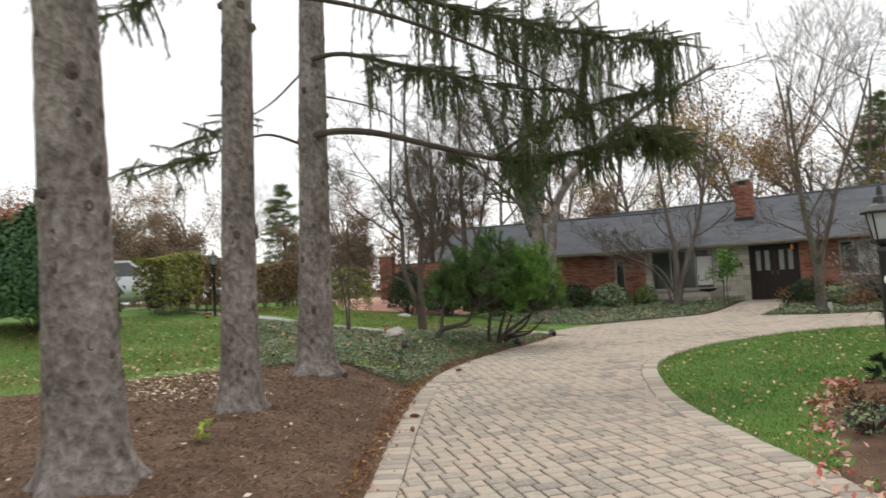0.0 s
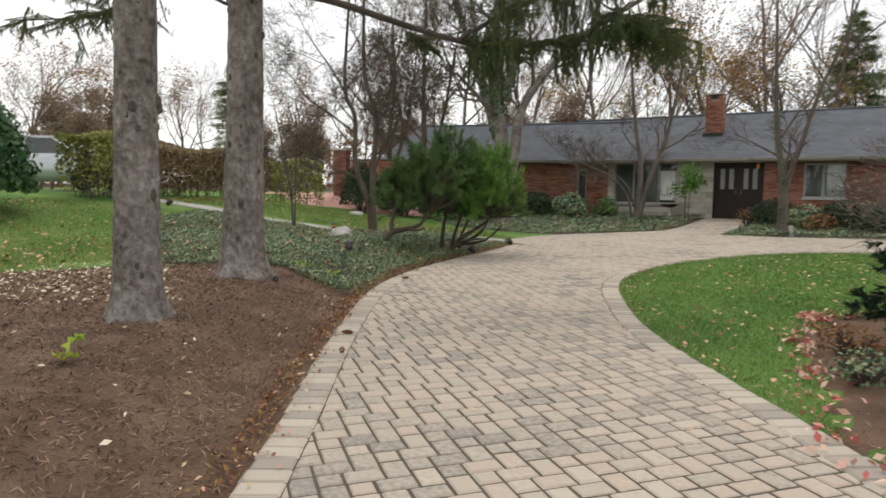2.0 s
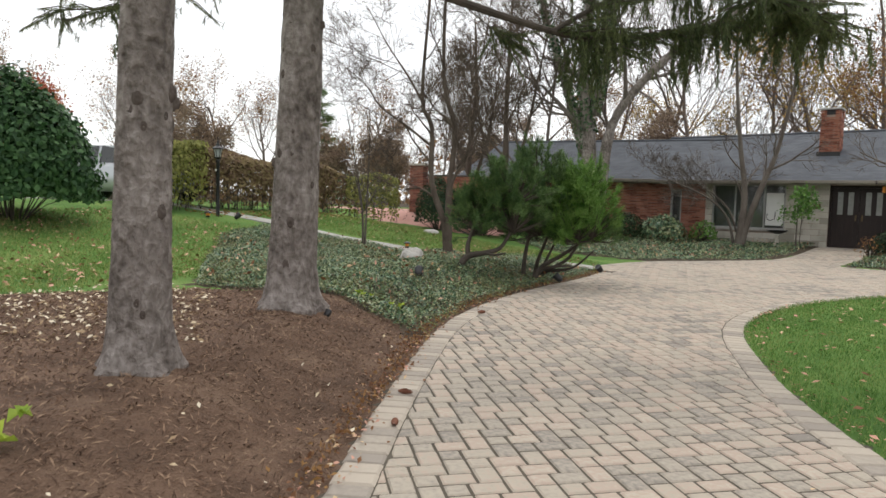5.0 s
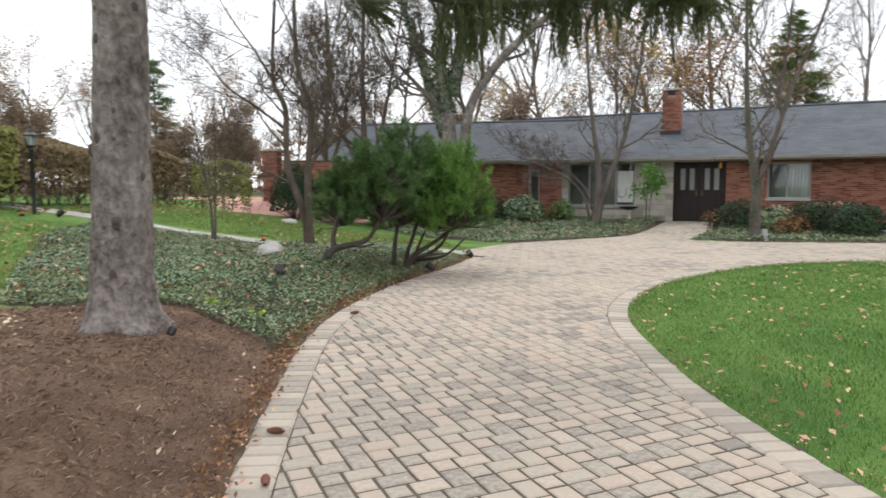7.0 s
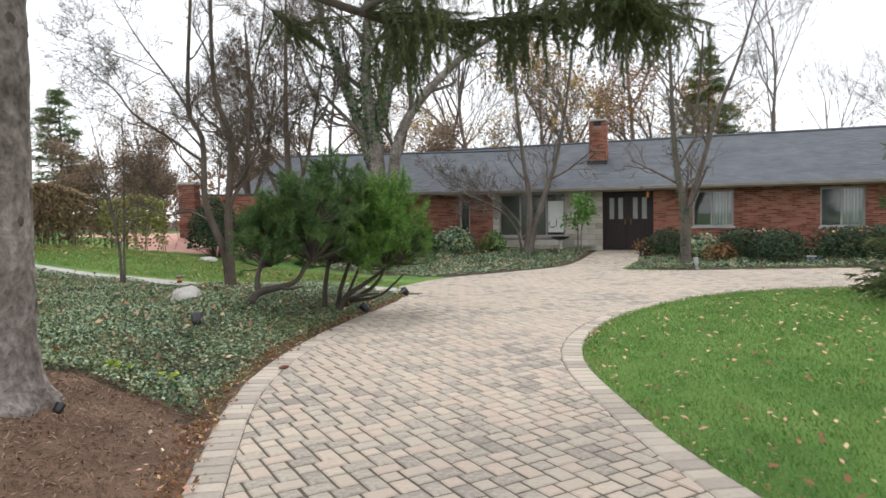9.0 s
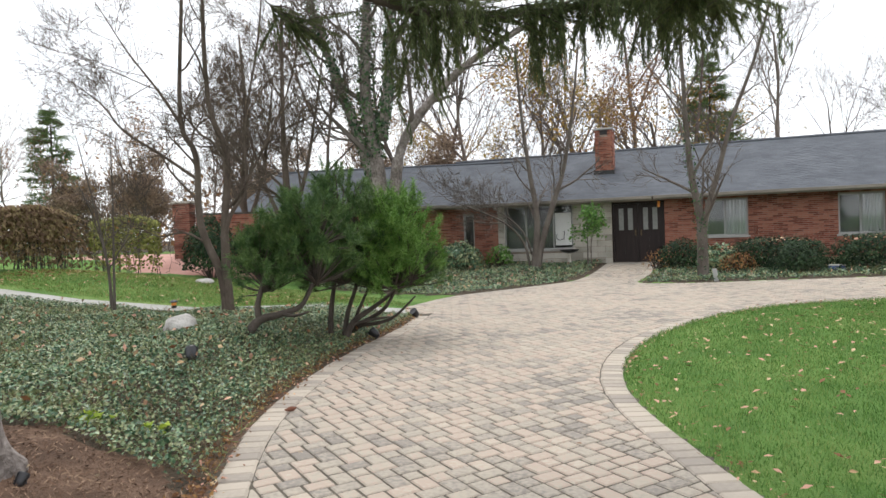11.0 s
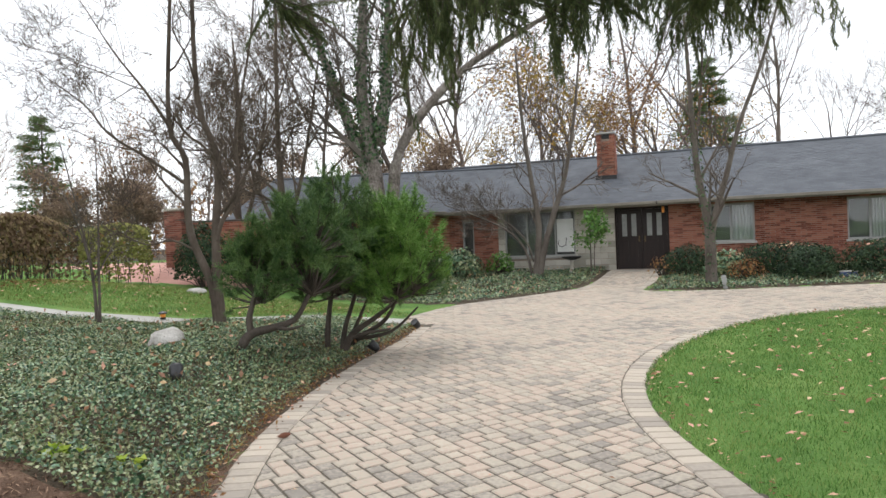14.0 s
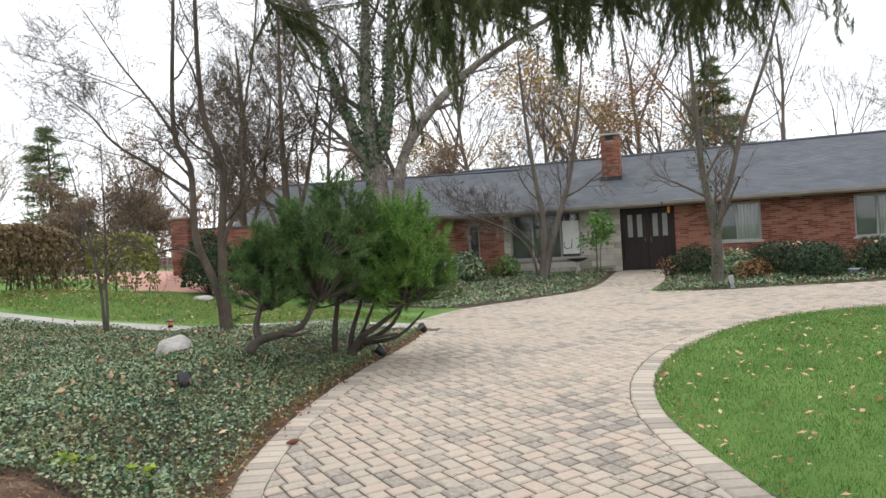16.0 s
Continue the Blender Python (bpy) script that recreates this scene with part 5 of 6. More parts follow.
leaf_shrub("yew_shrub", on_ground(-13.3, 21.4), (0.8, 0.75, 1.15), "dark clipped yew by the brick paving", M_YEW, 51, 5200, 0.08, group="yews")
leaf_shrub("yew_shrub", on_ground(-12.0, 22.4), (0.9, 0.8, 0.9), "broad dark yew by the brick paving", M_YEW, 52, 4800, 0.08, group="yews")
leaf_shrub("yew_shrub", on_ground(-10.6, 23.4), (0.9, 0.8, 0.9), "dark yew under the ivy-clad tree", M_YEW, 53, 4200, 0.08, group="yews")
leaf_shrub("evergreen_shrub", on_ground(-7.5, 27.4), (0.85, 0.6, 0.6), "glossy dark green shrub below the narrow windows", M_IVY, 54, 1800, 0.11)
leaf_shrub("evergreen_shrub", on_ground(-8.9, 27.2), (0.8, 0.6, 0.65), "dark green shrub below the brick wall", M_YEW, 55, 1800, 0.10)
leaf_shrub("evergreen_shrub", on_ground(-6.1, 27.8), (0.5, 0.4, 0.5), "light leafy shrub before the stone wall", M_SHRUBLEAF, 56, 500, 0.10)
leaf_shrub("yew_shrub", on_ground(0.0, 26.9), (0.75, 0.55, 0.55), "low dark yew beside the entrance", M_YEW, 57, 2800, 0.07, group="yews")
leaf_shrub("laurel_shrub", on_ground(1.1, 26.6), (0.7, 0.6, 0.45), "broad-leaved shrub with pale fallen leaves on it", M_IVY, 58, 1300, 0.11)
leaf_shrub("barberry_shrub", on_ground(1.55, 25.9), (0.5, 0.4, 0.35), "thinning shrub with reddish-brown leaves", M_FARLEAF, 59, 420, 0.08)
leaf_shrub("yew_shrub", on_ground(2.6, 26.6), (1.25, 0.7, 0.56), "clipped dark yew below the window", M_YEW, 60, 6000, 0.07, group="yews", boxy=0.8)
leaf_shrub("juniper_shrub", on_ground(3.0, 25.7), (0.68, 0.55, 0.5), "rounded blue-green juniper at the bed's edge", M_YEW, 61, 3200, 0.06)
leaf_shrub("yew_shrub", on_ground(5.5, 26.5), (1.45, 0.8, 0.6), "large clipped yew hedge mound", M_YEW, 62, 7000, 0.075, group="yews", boxy=0.8)
leaf_shrub("yew_shrub", on_ground(7.9, 27.0), (1.3, 0.7, 0.58), "large clipped yew hedge mound", M_YEW, 63, 4000, 0.075, group="yews", boxy=0.8)
leaf_shrub("barberry_shrub", on_ground(-0.75, 26.7), (0.4, 0.4, 0.4), "bare red-twigged shrub beside the door path", M_FARLEAF, 64, 160, 0.07)
stems_tree("young_holly", on_ground(-2.95, 27.4), [([(0, 0, -0.1), (0, 0, 0.9), (0.02, 0, 1.7)], 0.03), ([(0.1, 0, -0.1), (0.12, 0, 0.8), (0.2, 0, 1.5)], 0.02)],
           "small leafy evergreen staked by the stone wall", 65, depth=2, kids=(0, 4, 4), branch_len=0.5, per=8, start=0.45, min_r=0.003, leaves=(M_SHRUBLEAF, 900, 0.11, "bright green leaves"))

# shrubs of the lamp-post bed
conifer("evergreen_shrub", on_ground(4.05, 10.7), 2.3, 0.75, "loose dark evergreen with spreading boughs", M_YEW, 71, 14, droop=0.05, needles=22, size=0.12)
stems_tree("twiggy_shrub", on_ground(4.35, 8.75),
           [([(0, 0, 0), (-0.3, 0.1, 0.8), (-0.7, 0.1, 1.7)], 0.02), ([(0.1, 0, 0), (0.1, -0.1, 0.9), (0.0, -0.2, 1.9)], 0.02), ([(0.1, 0.1, 0), (0.5, 0.2, 0.9), (0.8, 0.2, 1.8)], 0.02), ([(-0.1, -0.1, 0), (-0.6, -0.3, 0.7), (-1.0, -0.5, 1.3)], 0.018)],
           "dense brown twiggy shrub with withered flower heads", 72, depth=2, kids=(0, 6, 6), per=14, branch_len=0.8, start=0.15, min_r=0.003, mat=M_TWIG, category="shrub",
           leaves=(M_BROWNLEAF, 900, 0.045, "withered tan flower heads"))
conifer("spruce_tree", on_ground(5.3, 17.6), 5.6, 1.6, "dark evergreen tree beyond the lamp post", M_SPRUCE, 73, 26, droop=0.15, needles=20, size=0.2)
for k, (x, y) in enumerate([(3.25, 7.35), (3.75, 7.1), (3.1, 8.3), (4.3, 8.0), (3.6, 9.2), (4.4, 6.6), (3.9, 5.9), (5.0, 7.4)]):
    leaf_shrub("perennial_plant", on_ground(x, y), (0.26, 0.24, 0.16), "low fading garden perennial in the mulch", [M_IVY, M_SHRUBLEAF, M_FARLEAF][k % 3], 80 + k, 260, 0.045, "plant", "bed perennials")


# ---- boulder, spotlights, small things ----
def boulder(place, size, seed, label):
    s = Shape()
    n, m = 18, 10
    for i in range(m + 1):
        th = math.pi * i / m
        for j in range(n):
            a = 2 * math.pi * j / n
            d = Vector((math.sin(th) * math.cos(a), math.sin(th) * math.sin(a), math.cos(th)))
            k = 1 + 0.28 * noise.noise(d * 1.3 + Vector((seed, 0, 0))) + 0.08 * noise.noise(d * 4)
            s.v.append((d.x * size[0] * k, d.y * size[1] * k, d.z * size[2] * k))
    for i in range(m):
        for j in range(n):
            a, b = i * n + j, i * n + (j + 1) % n
            s.f.append((a, a + n, b + n, b))
    ob = s.part("boulder", M_ROCK, None, "", True)
    ob.location = place
    return tagged(ob, label, "rock")


boulder(on_ground(-6.1, 12.2, 0.1), (0.26, 0.2, 0.17), 3, "rounded pale grey boulder in the ivy")
boulder(on_ground(-12.6, 20.2, 0.03), (0.3, 0.2, 0.1), 5, "flat pale stone at the lawn's edge")


def spotlight(place, turn, label, size=1.0):
    p = thing("spotlight", place, label, "garden light", "black garden spotlights", turn)
    p.scale = (size, size, size)
    Shape().tube([(0, 0, -0.1), (0, 0, 0.1)], [0.012, 0.012], 8).part("stake", M_BLACK, p)
    h = Shape()
    h.lathe([(0.035, -0.08), (0.06, -0.03), (0.068, 0.06), (0.072, 0.08), (0.06, 0.075)], (0, 0, 0), 14)
    head = h.part("head", M_BLACK, p, smooth=True)
    head.location, head.rotation_euler = (0, 0.02, 0.13), (radians(-50), 0, 0)
    Shape().tube([(-0.075, 0, 0.1), (-0.075, 0.01, 0.14), (0.075, 0.01, 0.14), (0.075, 0, 0.1)], [0.008] * 4, 6).part("bracket", M_BLACK, p)
    return p


for x, y, r, k in ((-4.5, 10.6, 40, 1.0), (-3.97, 13.95, 100, 1.0), (-4.35, 16.35, 160, 1.0), (-2.95, 7.45, 20, 0.5), (-12.9, 12.9, 0, 1.0)):
    spotlight(on_ground(x, y, -0.04), r, "small black spotlight in the planting", k)


def path_light(place):
    p = thing("path_light", place, "low dark path light with an amber lens", "garden light", "amber path lights")
    Shape().lathe([(0.05, 0.0), (0.055, 0.03), (0.03, 0.05)], sides=12).part("base", M_BLACK, p)
    Shape().lathe([(0.05, 0.05), (0.05, 0.11)], sides=12).part("lens", M_AMBER, p, "amber lens")
    Shape().lathe([(0.09, 0.11), (0.085, 0.13), (0.03, 0.16)], sides=12).part("hood", M_BLACK, p)
    return p


path_light(on_ground(-9.35, 15.55, 0.05))
path_light(on_ground(-13.1, 12.2))


def bird_bath(place):
    p = thing("bird_bath", place, "dark cast bird bath on a pale pedestal", "bird bath")
    Shape().lathe([(0.14, -0.05), (0.15, 0.03), (0.07, 0.1), (0.055, 0.35), (0.08, 0.42)], sides=16).part("pedestal", M_STONE, p, smooth=True)
    Shape().lathe([(0.08, 0.42), (0.24, 0.47), (0.33, 0.53), (0.34, 0.55), (0.3, 0.545), (0.1, 0.49)], sides=20).part("bowl", M_BLACK, p, "dark shallow bowl", True)
    return p


bird_bath(on_ground(-3.7, 28.1))


def mail_slot_sign(place):
    s = thing("house_sign", place, "small brown plaque on the stone wall", "sign")
    Shape().box((-0.11, 0, 0), (0.11, 0.02, 0.17), bevel=0.005).part("plate", M_BRASS, s)
    Shape().box((-0.07, -0.004, 0.07), (0.07, -0.001, 0.1)).part("lettering", M_BLACK, s, "unreadable dark lettering")
    return s


mail_slot_sign((-2.72, WALL_Y - 0.06, 1.55))


def marker_post(place):
    p = thing("marker_post", place, "short pale grey marker post in the ivy", "post")
    Shape().box((-0.06, -0.03, -0.1), (0.06, 0.03, 0.33), bevel=0.01).part("body", M_FRAME, p)
    return p


m_post = marker_post(on_ground(0.95, 24.1))
m_post.rotation_euler = (0, radians(-8), 0)


def hose_reel_box(place):
    p = thing("garden_box", place, "small blue and white plastic box by the yews", "box")
    Shape().box((-0.2, -0.12, 0), (0.2, 0.12, 0.12), bevel=0.03).part("body", M_BLUE, p)
    Shape().box((-0.21, -0.13, 0.122), (0.21, 0.13, 0.15), bevel=0.02).part("lid", M_FRAME, p, "whitish lid")
    return p


M_BLUE = material("blue_plastic", [(0.05, 0.09, 0.24), (0.09, 0.14, 0.32)], 3, 30, 0.5, 0)
hose_reel_box(on_ground(4.05, 26.1))


def pine_cone(place, turn):
    rng = np.random.default_rng(17)
    p = thing("pine_cone", place, "reddish-brown fallen spruce cone on the paving", "cone", "fallen cones", turn)
    s = Shape()
    for i in range(14):
        u = (i + 0.5) / 14
        r = 0.022 * math.sin(math.pi * (0.12 + 0.8 * u))
        for k in range(7):
            a = 2 * math.pi * (k + 0.5 * (i % 2)) / 7
            x = (u - 0.5) * 0.11
            c, sn = math.cos(a), math.sin(a)
            s.quad((x, r * 0.7 * c, r * 0.7 * sn), (x + 0.012, r * math.cos(a - 0.4), r * math.sin(a - 0.4)), (x + 0.02, r * 1.15 * c, r * 1.15 * sn), (x + 0.012, r * math.cos(a + 0.4), r * math.sin(a + 0.4)))
    s.part("body", M_CONE, p)
    return p


M_CONE = material("cone_scale", [(0.13, 0.05, 0.03), (0.26, 0.11, 0.07)], 5, 60, 0.7, 0)
for x, y, r in ((-1.0, 6.55, 20), (-2.85, 10.0, 60), (-0.55, 5.98, 130)):
    pine_cone((x, y, 0.025), r)


def lime_plant(place, seed, n=16):
    rng = np.random.default_rng(seed)
    p = thing("lime_plant", place, "low plant with large lime-green leaves", "plant", "lime-leaved plants")
    leafs = Shape()
    for k in range(n):
        a, L = rng.uniform(0, 6.28), rng.uniform(0.05, 0.12)
        c, s_ = math.cos(a), math.sin(a)
        x, y = rng.normal(0, 0.1), rng.normal(0, 0.07)
        z = rng.uniform(0.08, 0.17)
        leafs.quad((x, y, z - 0.05), (x + L * 0.5 * c - 0.04 * s_, y + L * 0.5 * s_ + 0.04 * c, z), (x + L * c, y + L * s_, z - 0.02), (x + L * 0.5 * c + 0.04 * s_, y + L * 0.5 * s_ - 0.04 * c, z))
    leafs.part("foliage", M_LIME, p)
    return p


M_LIME = material("lime_leaf", [(0.22, 0.34, 0.04), (0.42, 0.52, 0.07)], 4, 30, 0.5, 0, island=0.5, translucent=0.3)
lime_plant(on_ground(-3.2, 8.75, -0.02), 3, 8)
lime_plant(on_ground(-3.6, 8.5, -0.04), 4, 14)
lime_plant(on_ground(-0.9, 3.9), 5, 8)


# ---- car on the neighbouring drive ----
def wheel(car, x, y, r=0.34):
    w = Shape().lathe([(r * 0.62, -0.11), (r * 0.95, -0.11), (r, -0.07), (r, 0.07), (r * 0.95, 0.11), (r * 0.62, 0.11)], sides=28)
    ty = w.part("tyre", M_RUBBER, car, smooth=True)
    ty.location, ty.rotation_euler = (x, y, r), (radians(90), 0, 0)
    rim = Shape().lathe([(r * 0.1, -0.1), (r * 0.6, -0.095), (r * 0.62, 0.09), (r * 0.1, 0.1)], sides=20).part("rim", M_FRAME, ty, "grey alloy rim")
    return ty


def parked_car(place, turn):
    """Body lofted through cross sections along its length."""
    c = thing("parked_car", place, "silver hatchback parked behind the shrubs", "car", "", turn)
    sections = [(-2.15, 0.45, 0.62, 0.66, 0.70), (-2.05, 0.30, 0.80, 0.80, 0.95), (-1.6, 0.25, 0.86, 0.86, 1.02), (-0.9, 0.24, 0.88, 0.88, 1.04), (0.6, 0.24, 0.89, 0.89, 1.02), (1.1, 0.24, 0.88, 0.86, 0.98), (1.8, 0.27, 0.84, 0.78, 0.86), (2.1, 0.35, 0.74, 0.64, 0.72), (2.2, 0.45, 0.6, 0.5, 0.6)]
    s = Shape()
    for x, z0, w0, w1, z1 in sections:
        s.v += [(x, -w0 * 0.92, z0), (x, -w0, z0 + 0.18), (x, -w1, z1 - 0.12), (x, -w1 * 0.9, z1), (x, w1 * 0.9, z1), (x, w1, z1 - 0.12), (x, w0, z0 + 0.18), (x, w0 * 0.92, z0)]
    for i in range(len(sections) - 1):
        for j in range(8):
            a, b = i * 8 + j, i * 8 + (j + 1) % 8
            s.f.append((a, a + 8, b + 8, b))
    s.f += [tuple(range(8)), tuple(reversed(range(len(s.v) - 8, len(s.v))))]
    s.part("body", M_CARPAINT, c, smooth=True)
    g = Shape()
    cabin = [(-2.0, 0.74, 0.98, 0.7, 1.02), (-1.5, 0.76, 1.0, 0.62, 1.42), (-0.3, 0.78, 1.0, 0.62, 1.5), (0.4, 0.78, 1.0, 0.6, 1.44), (1.2, 0.76, 0.96, 0.7, 1.0)]
    for x, wb, zb, wt, zt in cabin:
        g.v += [(x, -wb, zb), (x, -wt, zt), (x, wt, zt), (x, wb, zb)]
    for i in range(4):
        for j in range(3):
            a = i * 4 + j
            g.f.append((a, a + 4, a + 5, a + 1))
    g.part("cabin_glass", M_DARKGLASS, c, "dark tinted windows", smooth=False)
    r = Shape()
    for x0, x1 in ((-1.45, 0.35),):
        r.box((x0, -0.62, 1.45), (x1, 0.62, 1.515), bevel=0.03)
    r.part("roof", M_CARPAINT, c)
    for sy in (-1, 1):
        for pts in ([(-2.0, 0.745, 1.0), (-1.5, 0.64, 1.43)], [(-0.35, 0.79, 1.0), (-0.35, 0.63, 1.48)], [(1.2, 0.77, 0.98), (0.4, 0.61, 1.45)]):
            Shape().tube([(x, sy * y, z) for x, y, z in pts], [0.035, 0.03], 6).part("pillar", M_CARPAINT, c)
    for sy in (-0.62, 0.62):
        Shape().box((2.02, sy - 0.17, 0.58), (2.17, sy + 0.17, 0.72), bevel=0.03).part("headlight", M_LANTERN, c, "clear headlight")
        Shape().box((-2.17, sy - 0.15, 0.68), (-2.06, sy + 0.15, 0.9), bevel=0.02).part("tail_light", M_TAIL, c, "red tail light")
    Shape().box((2.1, -0.5, 0.36), (2.22, 0.5, 0.5), bevel=0.03).part("bumper", M_BLACK, c)
    for x in (-1.35, 1.35):
        for y in (-0.8, 0.8):
            wheel(c, x, y)
    return c


M_DARKGLASS = material("dark_car_glass", [(0.015, 0.018, 0.02), (0.03, 0.034, 0.036)], 1, 10, 0.08, 0, spec=0.8)
M_TAIL = material("red_lens", [(0.30, 0.02, 0.02), (0.42, 0.03, 0.03)], 3, 20, 0.3, 0)
parked_car(on_ground(-17.0, 12.0, 0.02), 32)
leaf_shrub("arborvitae", on_ground(-12.9, 7.75), (1.5, 1.4, 1.75), "big dense dark green evergreen by the neighbouring drive", M_ARBOR, 101, 16000, 0.13, "evergreen")


# ---- distance: woods behind the house and across the lawn ----
def tree_stock(seed, height, r, mat, kids, spread, leaves=None, label="tall bare woodland tree", depth=4):
    return bare_tree("woodland_tree", (0, 0, 0), [((0.03, 0.02, 1), height * 0.62, r, (0, 0))], label, depth, kids, spread, mat, seed, 0.05, leaves=leaves, group="woods", min_r=0.006, sides=7, wander=0.07)


KIDS = (0, 5, 6, 5, 6)
stock = [tree_stock(201 + i, 15 + i, 0.11 + 0.01 * i, M_TWIG_FAR, KIDS, 0.5 + 0.05 * i) for i in range(5)]
gold = [tree_stock(211, 14, 0.2, M_TWIG_FAR, (0, 3, 4, 5, 7), 0.7, (M_GOLDLEAF, 2600, 0.17, "thin golden autumn leaves"), "woodland tree with golden autumn leaves"),
        tree_stock(212, 15, 0.22, M_TWIG_FAR, (0, 3, 4, 5, 7), 0.7, (M_FARLEAF, 2600, 0.17, "thin russet autumn leaves"), "woodland tree with russet autumn leaves")]
rng_woods = np.random.default_rng(77)
firsts = set()


def plant(tree, x, y, scale, turn):
    m = Matrix.Translation((x, y, at_ground(x, y) - 0.1)) @ Matrix.Rotation(turn, 4, "Z") @ Matrix.Diagonal((scale, scale, scale, 1))
    if tree.name not in firsts:
        firsts.add(tree.name)
        tree.matrix_world = m
    else:
        copy_thing(tree, m)


for i in range(13):
    x = -22 + 28 * (i + rng_woods.uniform(-0.4, 0.4)) / 12
    y = rng_woods.uniform(40, 60)
    plant(stock[i % 5], x, y, rng_woods.uniform(0.75, 1.15), rng_woods.uniform(0, 6.28))
for x, y, k in ((8.5, 55, 0.8), (11.5, 48, 0.75), (14.5, 58, 0.8)):
    plant(stock[int(x) % 3], x, y, k, x)
for x, y, k in ((-8.5, 44, 0.95), (-3.5, 50, 0.9), (-12, 47, 0.8), (2.5, 56, 1.0), (-17, 52, 0.9)):
    plant(gold[0], x, y, k, x)
for x, y, k in ((-6, 48, 1.05), (-1, 42, 0.7), (-21, 44, 0.7), (-29, 34, 0.6), (-33, 28, 0.55), (-40, 30, 0.7), (-36, 20, 0.62), (-44, 18, 0.7), (-34, 11, 0.55)):
    plant(gold[1], x, y, k, y)
for x, y, k in ((-23, 33, 0.5), (-18, 36, 0.8), (-42, 24, 0.5), (-14, 38, 0.85), (-20, 31, 0.6), (-29, 27, 0.4)):
    plant(stock[(int(-x)) % 5], x, y, k, x * y)
maple = tree_stock(213, 12, 0.2, M_TWIG_FAR, (0, 3, 4, 5, 6), 0.75, (M_REDLEAF, 5000, 0.3, "red autumn leaves"), "red-leaved maple beyond the neighbouring drive")
plant(maple, -33, 14.2, 0.5, 1.0)
dome = tree_stock(214, 12, 0.2, M_TWIG_FAR, (0, 5, 6, 6, 7), 0.8, (M_BROWNLEAF, 9000, 0.27, "dense withered brown leaves"), "round-crowned brown autumn tree")
for x, y, k in ((-36, 14, 0.6), (-33, 22, 0.8), (-36.5, 25, 0.85), (-31, 19, 0.7), (-39, 27, 0.75), (-30, 10, 0.5), (-27, 33, 0.75), (-32, 37, 0.7), (-24, 36.5, 0.75), (-30.5, 30, 0.7), (-21, 38, 0.8), (-17.5, 40, 0.9), (-14, 42, 0.9)):
    plant(dome, x, y, k, x)
# dense brown tree between lawn and wing
stems_tree("ornamental_tree", on_ground(-12.5, 24.2), [([(0, 0, -0.1), (0.1, 0, 2.5), (0, 0.1, 5), (0.2, 0, 9)], 0.17), ([(0.1, 0, 1.5), (0.8, 0.2, 3.5), (1.6, 0.3, 7.5)], 0.1), ([(0, 0, 1.5), (-0.8, -0.2, 3.5), (-1.5, -0.3, 6.5)], 0.09)],
           "bare brownish tree dense with fine twigs", 111, per=12, branch_len=2.3, kids=(0, 5, 6, 6), min_r=0.006, mat=M_BROWNBARK, leaves=(M_BROWNLEAF, 2600, 0.07, "few withered brown leaves"))
stems_tree("ornamental_tree", on_ground(-14.9, 25.3), [([(0, 0, -0.1), (-0.1, 0, 2.5), (0.1, 0.1, 5), (0, 0, 8)], 0.14), ([(0.1, 0, 1.2), (0.7, 0.2, 3.2), (1.2, 0.3, 6.5)], 0.09), ([(0, 0, 1.4), (-0.7, -0.2, 3.2), (-1.2, -0.3, 5.6)], 0.08)],
           "bare brownish tree dense with fine twigs", 112, per=11, branch_len=2.0, kids=(0, 5, 6, 5), min_r=0.006, mat=M_BROWNBARK, leaves=(M_BROWNLEAF, 1800, 0.07, "few withered brown leaves"))
for x, y, h, w, k in ((15.5, 46, 8, 3.0, 2), (1.0, 53, 12.5, 3.0, 3), (-36, 34.5, 9, 3.2, 5)):
    conifer("conifer_tree", on_ground(x, y, -0.1), h, w, "tall loose evergreen among the bare woods", M_GREENLEAF, 120 + k, 22, "far evergreens", 0.12, 0.4 if k < 4 else 0.08, 6, 0.4, 0.15)


for k, (x, y, rx, rz) in enumerate(((-13.5, 42.0, 2.2, 3.2), (-9.8, 41.0, 2.4, 3.6), (-5.5, 43.5, 2.4, 3.8), (-17.0, 43.0, 2.4, 3.0))):
    leaf_shrub("woodland_shrub", on_ground(x, y), (rx, 1.6, rz), "tall thin shrub with golden autumn leaves at the woods' edge", M_GOLDLEAF if k != 2 else M_FARLEAF, 130 + k, 900, 0.2, "shrub", "golden thicket")


def far_woods():
    """Thicket at the far edge of the grounds: upright twigs and thin leaves past counting."""
    rng = np.random.default_rng(90)
    n = 30000
    a = np.radians(rng.uniform(28, 178, n))
    d = rng.uniform(60, 82, n)
    x, y = d * np.cos(a), 8 + d * np.sin(a)
    top = 4.5 + 2.5 * np.sin(a * 9) + 1.4 * np.sin(a * 31)
    z = rng.random(n) ** 1.3 * np.maximum(top, 1.5)
    p = np.stack([x, y, z], 1)
    tw = needle_tris(rng, p[:20000], np.tile([[0, 0, 1.0]], (20000, 1)), 1, 2.2, 0.07, 0.7)
    tagged(link_mesh("far_thicket", poly_mesh("far_thicket", tw, 3), M_TWIG_FAR), "grey-brown thicket of bare far woods", "woods", kind="stuff")
    lv = leaf_quads(rng, p[20000:], 0.6)
    tagged(link_mesh("far_foliage", poly_mesh("far_foliage", lv, 4), M_FARLEAF), "thin russet foliage of far woods", "woods", kind="stuff")


far_woods()


M_STRAW = material("dry_runner", [(0.13, 0.085, 0.05), (0.24, 0.20, 0.10), (0.22, 0.28, 0.11)], 1, 10, 0.8, 0, island=0.9)


